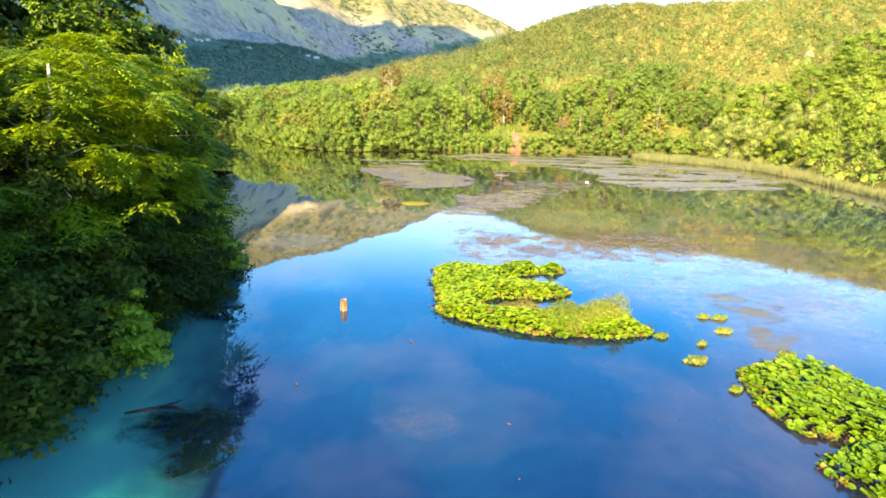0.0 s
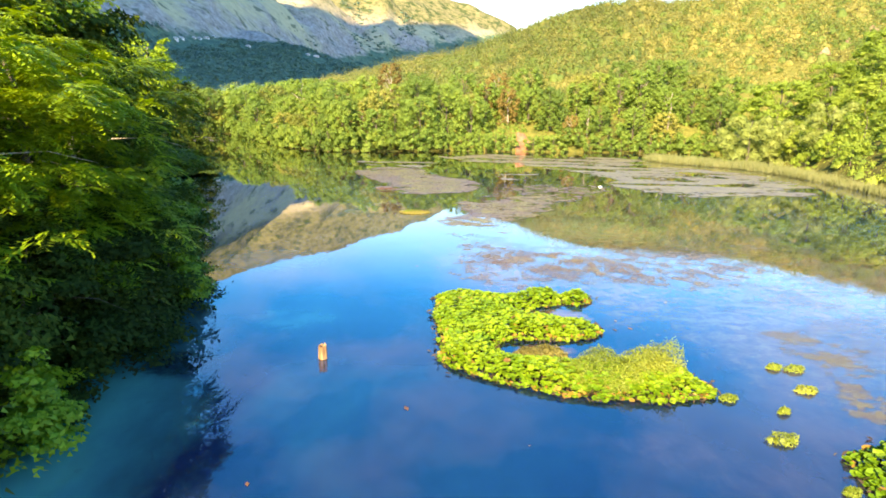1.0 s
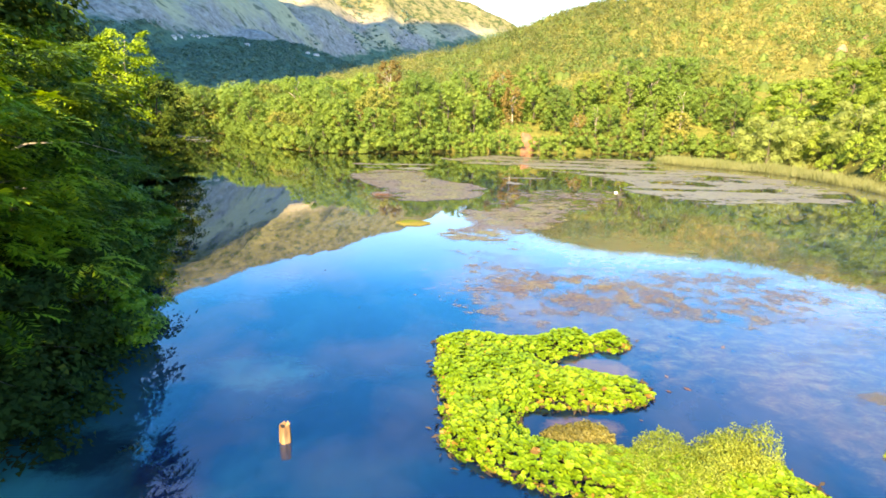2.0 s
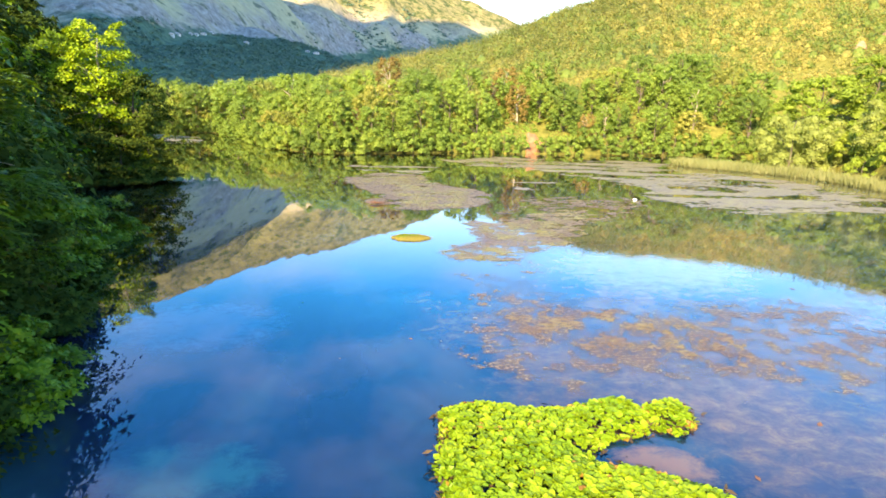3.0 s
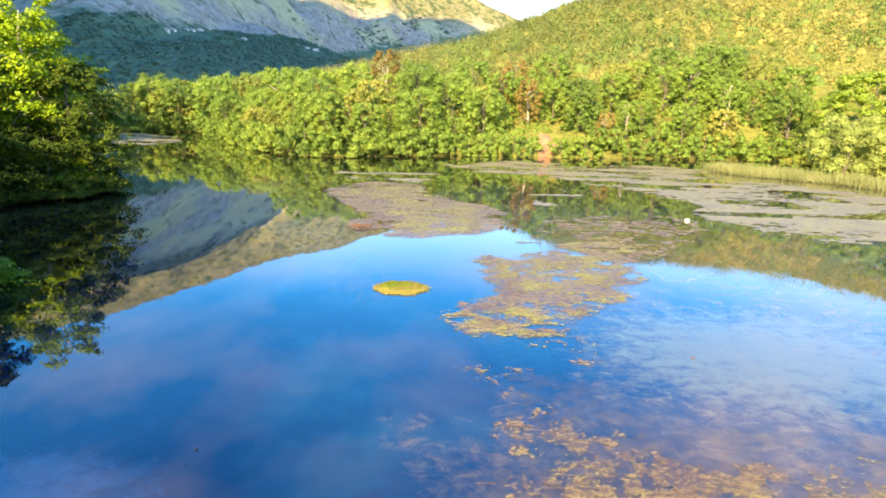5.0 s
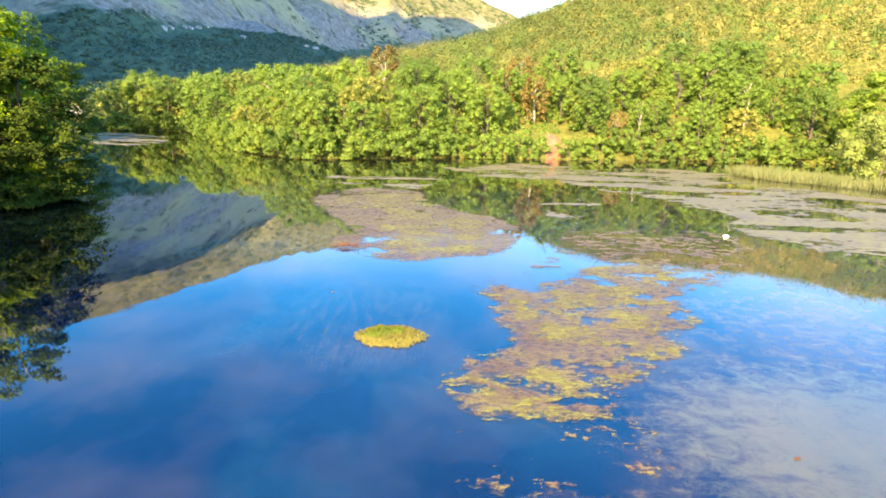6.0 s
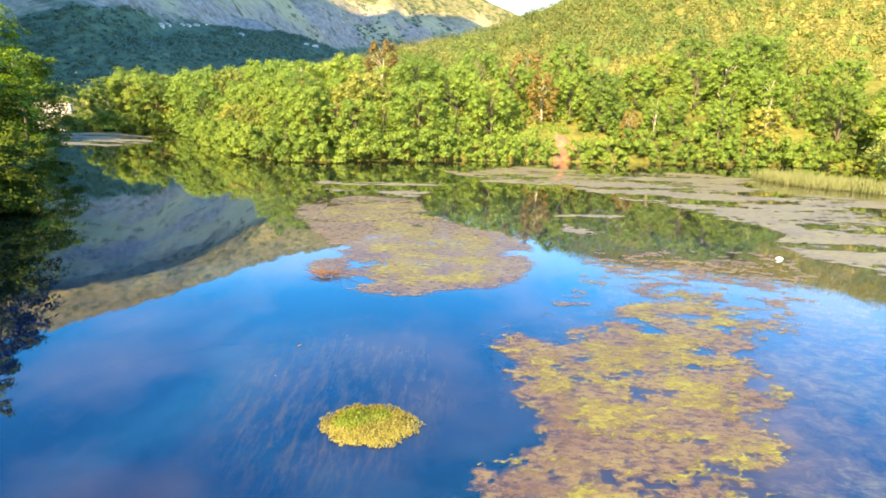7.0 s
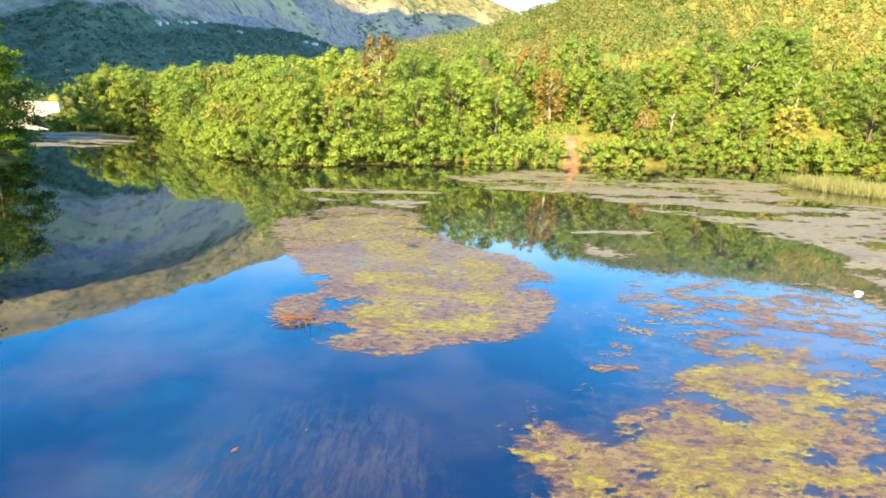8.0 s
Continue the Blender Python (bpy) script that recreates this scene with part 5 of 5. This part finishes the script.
for i, (x, y, s) in enumerate([(6.97, 16.8, 0.16), (9.19, 17.3, 0.2), (7.3, 15.04, 0.26), (10.2, 15.5, 0.2), (9.1, 18.6, 0.15), (9.6, 18.5, 0.2), (8.0, 16.2, 0.1), (7.6, 13.3, 0.12)]):
    low_weed("weed_tuft", "small yellow-green weed tuft floating on the water", [(x, y, s, 0.13), (x + s, y + 0.3 * s, s * 0.6, 0.1), (x - s, y - 0.2 * s, s * 0.5, 0.06)], 420, 70 + i, GRASS_PALE, "water weed", 0.08)


def reed_bed():
    r = np.random.default_rng(81)
    line = np.array([(28.0, 82.5), (29.0, 79.8), (31, 77.5), (35, 74), (37.5, 68), (38, 60), (37.5, 52), (36.8, 45), (37, 38)], dtype=float)
    n = 19000
    k = r.random(n) * (len(line) - 1.001)
    i = k.astype(int)
    p = line[i] + (line[i + 1] - line[i]) * (k - i)[:, None]
    p = p + np.stack([np.abs(r.normal(size=n)) * 2.0 - 0.4, np.abs(r.normal(size=n)) * 1.6 - 0.4], -1)
    h = (0.4 + 0.7 * r.random(n) ** 1.3) * np.clip(1.0 + 0.6 * fbm(p[:, 0], p[:, 1], 0.5, 3, 2.0), 0.5, 1.6)
    base = np.column_stack([p, np.full(n, -0.05)])
    tip = base + np.column_stack([r.normal(size=n) * 0.15, r.normal(size=n) * 0.15, h])
    side = np.column_stack([np.full(n, 0.018), r.normal(size=n) * 0.012, np.zeros(n)])
    mid = base * 0.45 + tip * 0.55
    tagged(mesh_object("reed_bed", quads("reed_bed", np.stack([base, mid - side, tip, mid + side], 1)), REED), "pale yellow reeds standing in the shallows", "reeds", kind="stuff")


reed_bed()


# ---- small things ----
def stump():
    r = np.random.default_rng(91)
    bm = bmesh.new()
    n, rings = 14, []
    wob = 1 + 0.16 * r.normal(size=n)
    for z, s in ((-1.0, 1.1), (0.0, 1.0), (0.19, 0.95), (0.36, 0.88)):
        rings.append([bm.verts.new((math.cos(k * math.tau / n) * 0.125 * s * wob[k], math.sin(k * math.tau / n) * 0.125 * s * wob[k], z + (0.05 * (k % 7 == 2) + 0.04 * r.random() if z > 0.3 else 0))) for k in range(n)])
    for a, b in zip(rings, rings[1:]):
        for k in range(n):
            bm.faces.new((a[k], a[(k + 1) % n], b[(k + 1) % n], b[k]))
    top = bm.verts.new((0.02, 0.0, 0.31))
    for k in range(n):
        bm.faces.new((rings[-1][k], rings[-1][(k + 1) % n], top))
    ob = part("stump", bm, STUMP_WOOD)
    ob.location = (-3.45, 18.75, 0)
    tagged(ob, "pale broken tree stump standing in the water", "stump")


stump()


def box(bm, x0, x1, y0, y1, z0, z1, soft=0.0):
    v = [bm.verts.new(p) for p in ((x0, y0, z0), (x1, y0, z0), (x1, y1, z0), (x0, y1, z0), (x0, y0, z1), (x1, y0, z1), (x1, y1, z1), (x0, y1, z1))]
    fs = [bm.faces.new([v[i] for i in f]) for f in ((3, 2, 1, 0), (4, 5, 6, 7), (0, 1, 5, 4), (1, 2, 6, 5), (2, 3, 7, 6), (3, 0, 4, 7))]
    if soft:
        bmesh.ops.bevel(bm, geom=list({e for f in fs for e in f.edges}), offset=soft, segments=1, affect="EDGES")


def clay_slip():
    """Bare orange clay where the bank has slipped down to the water."""
    r = np.random.default_rng(95)
    xs, ys = np.linspace(11.0, 13.8, 20), np.linspace(94.6, 98.8, 24)
    x, y = np.meshgrid(xs, ys)
    z = np.maximum(land(x, y), -0.3) + 0.3 + 0.3 * fbm(x, y, 0.8, 4, 2.0) - 0.9 * np.clip(np.abs(x - 12.3 - 0.35 * fbm(y, y, 0.6, 2, 3.0)) - 0.95 + 0.12 * (y - 95), 0, 2)
    tagged(mesh_object("clay_slip", sheet("clay_slip", xs, ys, z), CLAY), "bare orange clay slip on the wooded shore", "clay bank", kind="structure")


clay_slip()


def earth_patch(x, y, wide, deep, high, turn, seed):
    """A bare knob of earth standing out of the scrub."""
    xs, ys = np.linspace(-wide, wide, 13), np.linspace(-deep, deep, 11)
    u, v = np.meshgrid(xs, ys)
    c, k = math.cos(turn), math.sin(turn)
    wx_, wy_ = x + u * c - v * k, y + u * k + v * c
    rim = np.clip(1.15 - np.hypot(u / wide, v / deep) + 0.25 * fbm(u + seed, v, 1.1, 3, seed), 0, 1)
    z = land(wx_, wy_) - 0.5 + (high + 0.5) * rim ** 0.6 + 0.2 * fbm(u, v, 1.7, 3, seed)
    me = sheet("earth_patch", xs, ys, z)
    me.transform(pose(x, y, 0, 0, 0, math.degrees(turn)))
    tagged(mesh_object("earth_patch", me, PALE_EARTH), "patch of bare pale earth on the hillside", "earth bank", "bare patches on the hillside", kind="structure")


for x, y, wide, deep, high, turn in [(34.9, 107.4, 0.9, 1.0, 2.3, 0.0), (41.8, 112.6, 1.6, 1.2, 2.2, 0.2), (72.0, 119.0, 1.4, 0.8, 1.5, 0.3), (77.5, 121.0, 1.0, 0.7, 1.5, 0.5), (83.5, 123.6, 1.9, 0.8, 1.5, 0.5)]:
    earth_patch(x, y, wide, deep, high, turn, x)


def house(x, y, turn, w, d, h):
    z = float(mountain_height(np.array([float(x)]), np.array([float(y)]))[0])
    root = new("house")
    root.matrix_basis = pose(x, y, z - 0.3, 0, 0, turn)
    bm = bmesh.new()
    box(bm, -w / 2, w / 2, -d / 2, d / 2, -1.5, h)
    part("wall", bm, PLASTER, root)
    bm = bmesh.new()
    e = 0.4
    v = [bm.verts.new(p) for p in ((-w / 2 - e, -d / 2 - e, h + 0.005), (w / 2 + e, -d / 2 - e, h + 0.005), (w / 2 + e, d / 2 + e, h + 0.005), (-w / 2 - e, d / 2 + e, h + 0.005), (-w / 2 + 1.0, 0, h + 0.9), (w / 2 - 1.0, 0, h + 0.9))]
    for f in ((0, 1, 5, 4), (1, 2, 5), (2, 3, 4, 5), (3, 0, 4), (3, 2, 1, 0)):
        bm.faces.new([v[i] for i in f])
    part("roof", bm, TILES, root)
    for k in range(2):
        bm = bmesh.new()
        cx = (k - 0.5) * w * 0.45
        box(bm, cx - 0.35, cx + 0.35, -d / 2 - 0.03, -d / 2 + 0.02, h * 0.45, h * 0.78)
        part("window", bm, DARK_GLASS, root)
    return tagged(root, "small white house on the forested mountain foot", "house", "hillside village")


for x, y, turn, w in HOUSES:
    house(x, y, turn, w * 0.75, 2.6, 0.8)


def weir():
    root = new("concrete_weir")
    root.matrix_basis = pose(-108, 170.6, 0, 0, 0, 4)
    for name, y0, y1, z0, z1 in (("wall", -0.5, 0.5, -1, 0.75), ("upper_wall", 3.0, 4.0, 0, 3.3)):
        bm = bmesh.new()
        box(bm, -13, 13, y0, y1, z0, z1, 0.06)
        part(name, bm, CONCRETE, root)
    tagged(root, "long low white concrete weir across the outlet", "weir")


weir()


def litter():
    bm = bmesh.new()
    bmesh.ops.create_icosphere(bm, subdivisions=2, radius=0.13)
    for v in bm.verts:
        v.co = Vector((v.co.x * 1.3, v.co.y * 0.7, v.co.z * 0.6 + 0.05)) * (1 + 0.15 * noise.noise(v.co * 9))
    ob = part("plastic_canister", bm, WHITE_LITTER, smooth=True)
    ob.location = (13.9, 55.1, 0)
    tagged(ob, "white plastic canister floating among the weed", "litter")


litter()


def sunken_branch():
    bm = bmesh.new()
    r = np.random.default_rng(97)
    for line in ([(-7.3, 11.75, -0.03), (-6.9, 11.85, 0.0), (-6.5, 12.05, 0.01), (-6.2, 12.45, -0.02)], [(-6.6, 12.0, 0.0), (-6.25, 12.0, 0.0), (-5.9, 11.9, -0.04)]):
        tube(bm, [Vector(p) for p in line], [0.05, 0.06, 0.045, 0.02][:len(line)], 6)
    part("sunken_branch", bm, WET_WOOD, smooth=True)
    tagged(bpy.data.objects["sunken_branch"], "dark waterlogged branch lying at the water surface", "branch")


sunken_branch()


def driftwood():
    """Rust-coloured twigs heaped on the weed raft."""
    bm = bmesh.new()
    r = np.random.default_rng(98)
    for k in range(34):
        c = Vector((-5.05 + r.normal() * 0.32, 51.0 + r.normal() * 0.22, 0.06 + 0.08 * r.random()))
        d = Vector((r.normal(), r.normal() * 0.6, 0.12 * r.normal())).normalized() * (0.15 + 0.25 * r.random())
        tube(bm, [c - d, c + Vector((0, 0, 0.03)), c + d], [0.010, 0.012, 0.005], 4)
    part("twig_heap", bm, RUST_TWIGS)
    tagged(bpy.data.objects["twig_heap"], "heap of rust-coloured twigs stranded on the weed raft", "driftwood")


driftwood()


def flotsam():
    """Loose brown leaves and scraps of weed drifting on the open water."""
    r = np.random.default_rng(99)
    n = 120
    c = np.column_stack([r.uniform(-6, 14, n), r.uniform(9, 60, n), np.full(n, 0.006)])
    keep = fbm(c[:, 0], c[:, 1], 0.25, 3, 4.0) > 0.0
    c = c[keep]
    q = leaf_quads(c, np.column_stack([r.normal(size=(len(c), 2)) * 0.05, np.ones(len(c))]), 0.06 + 0.2 * r.random(len(c)) ** 3, r, 0.5, 0.02)
    tagged(mesh_object("flotsam", quads("flotsam", q), RUST_TWIGS), "scraps of brown weed drifting on open water", "flotsam", kind="stuff")


flotsam()
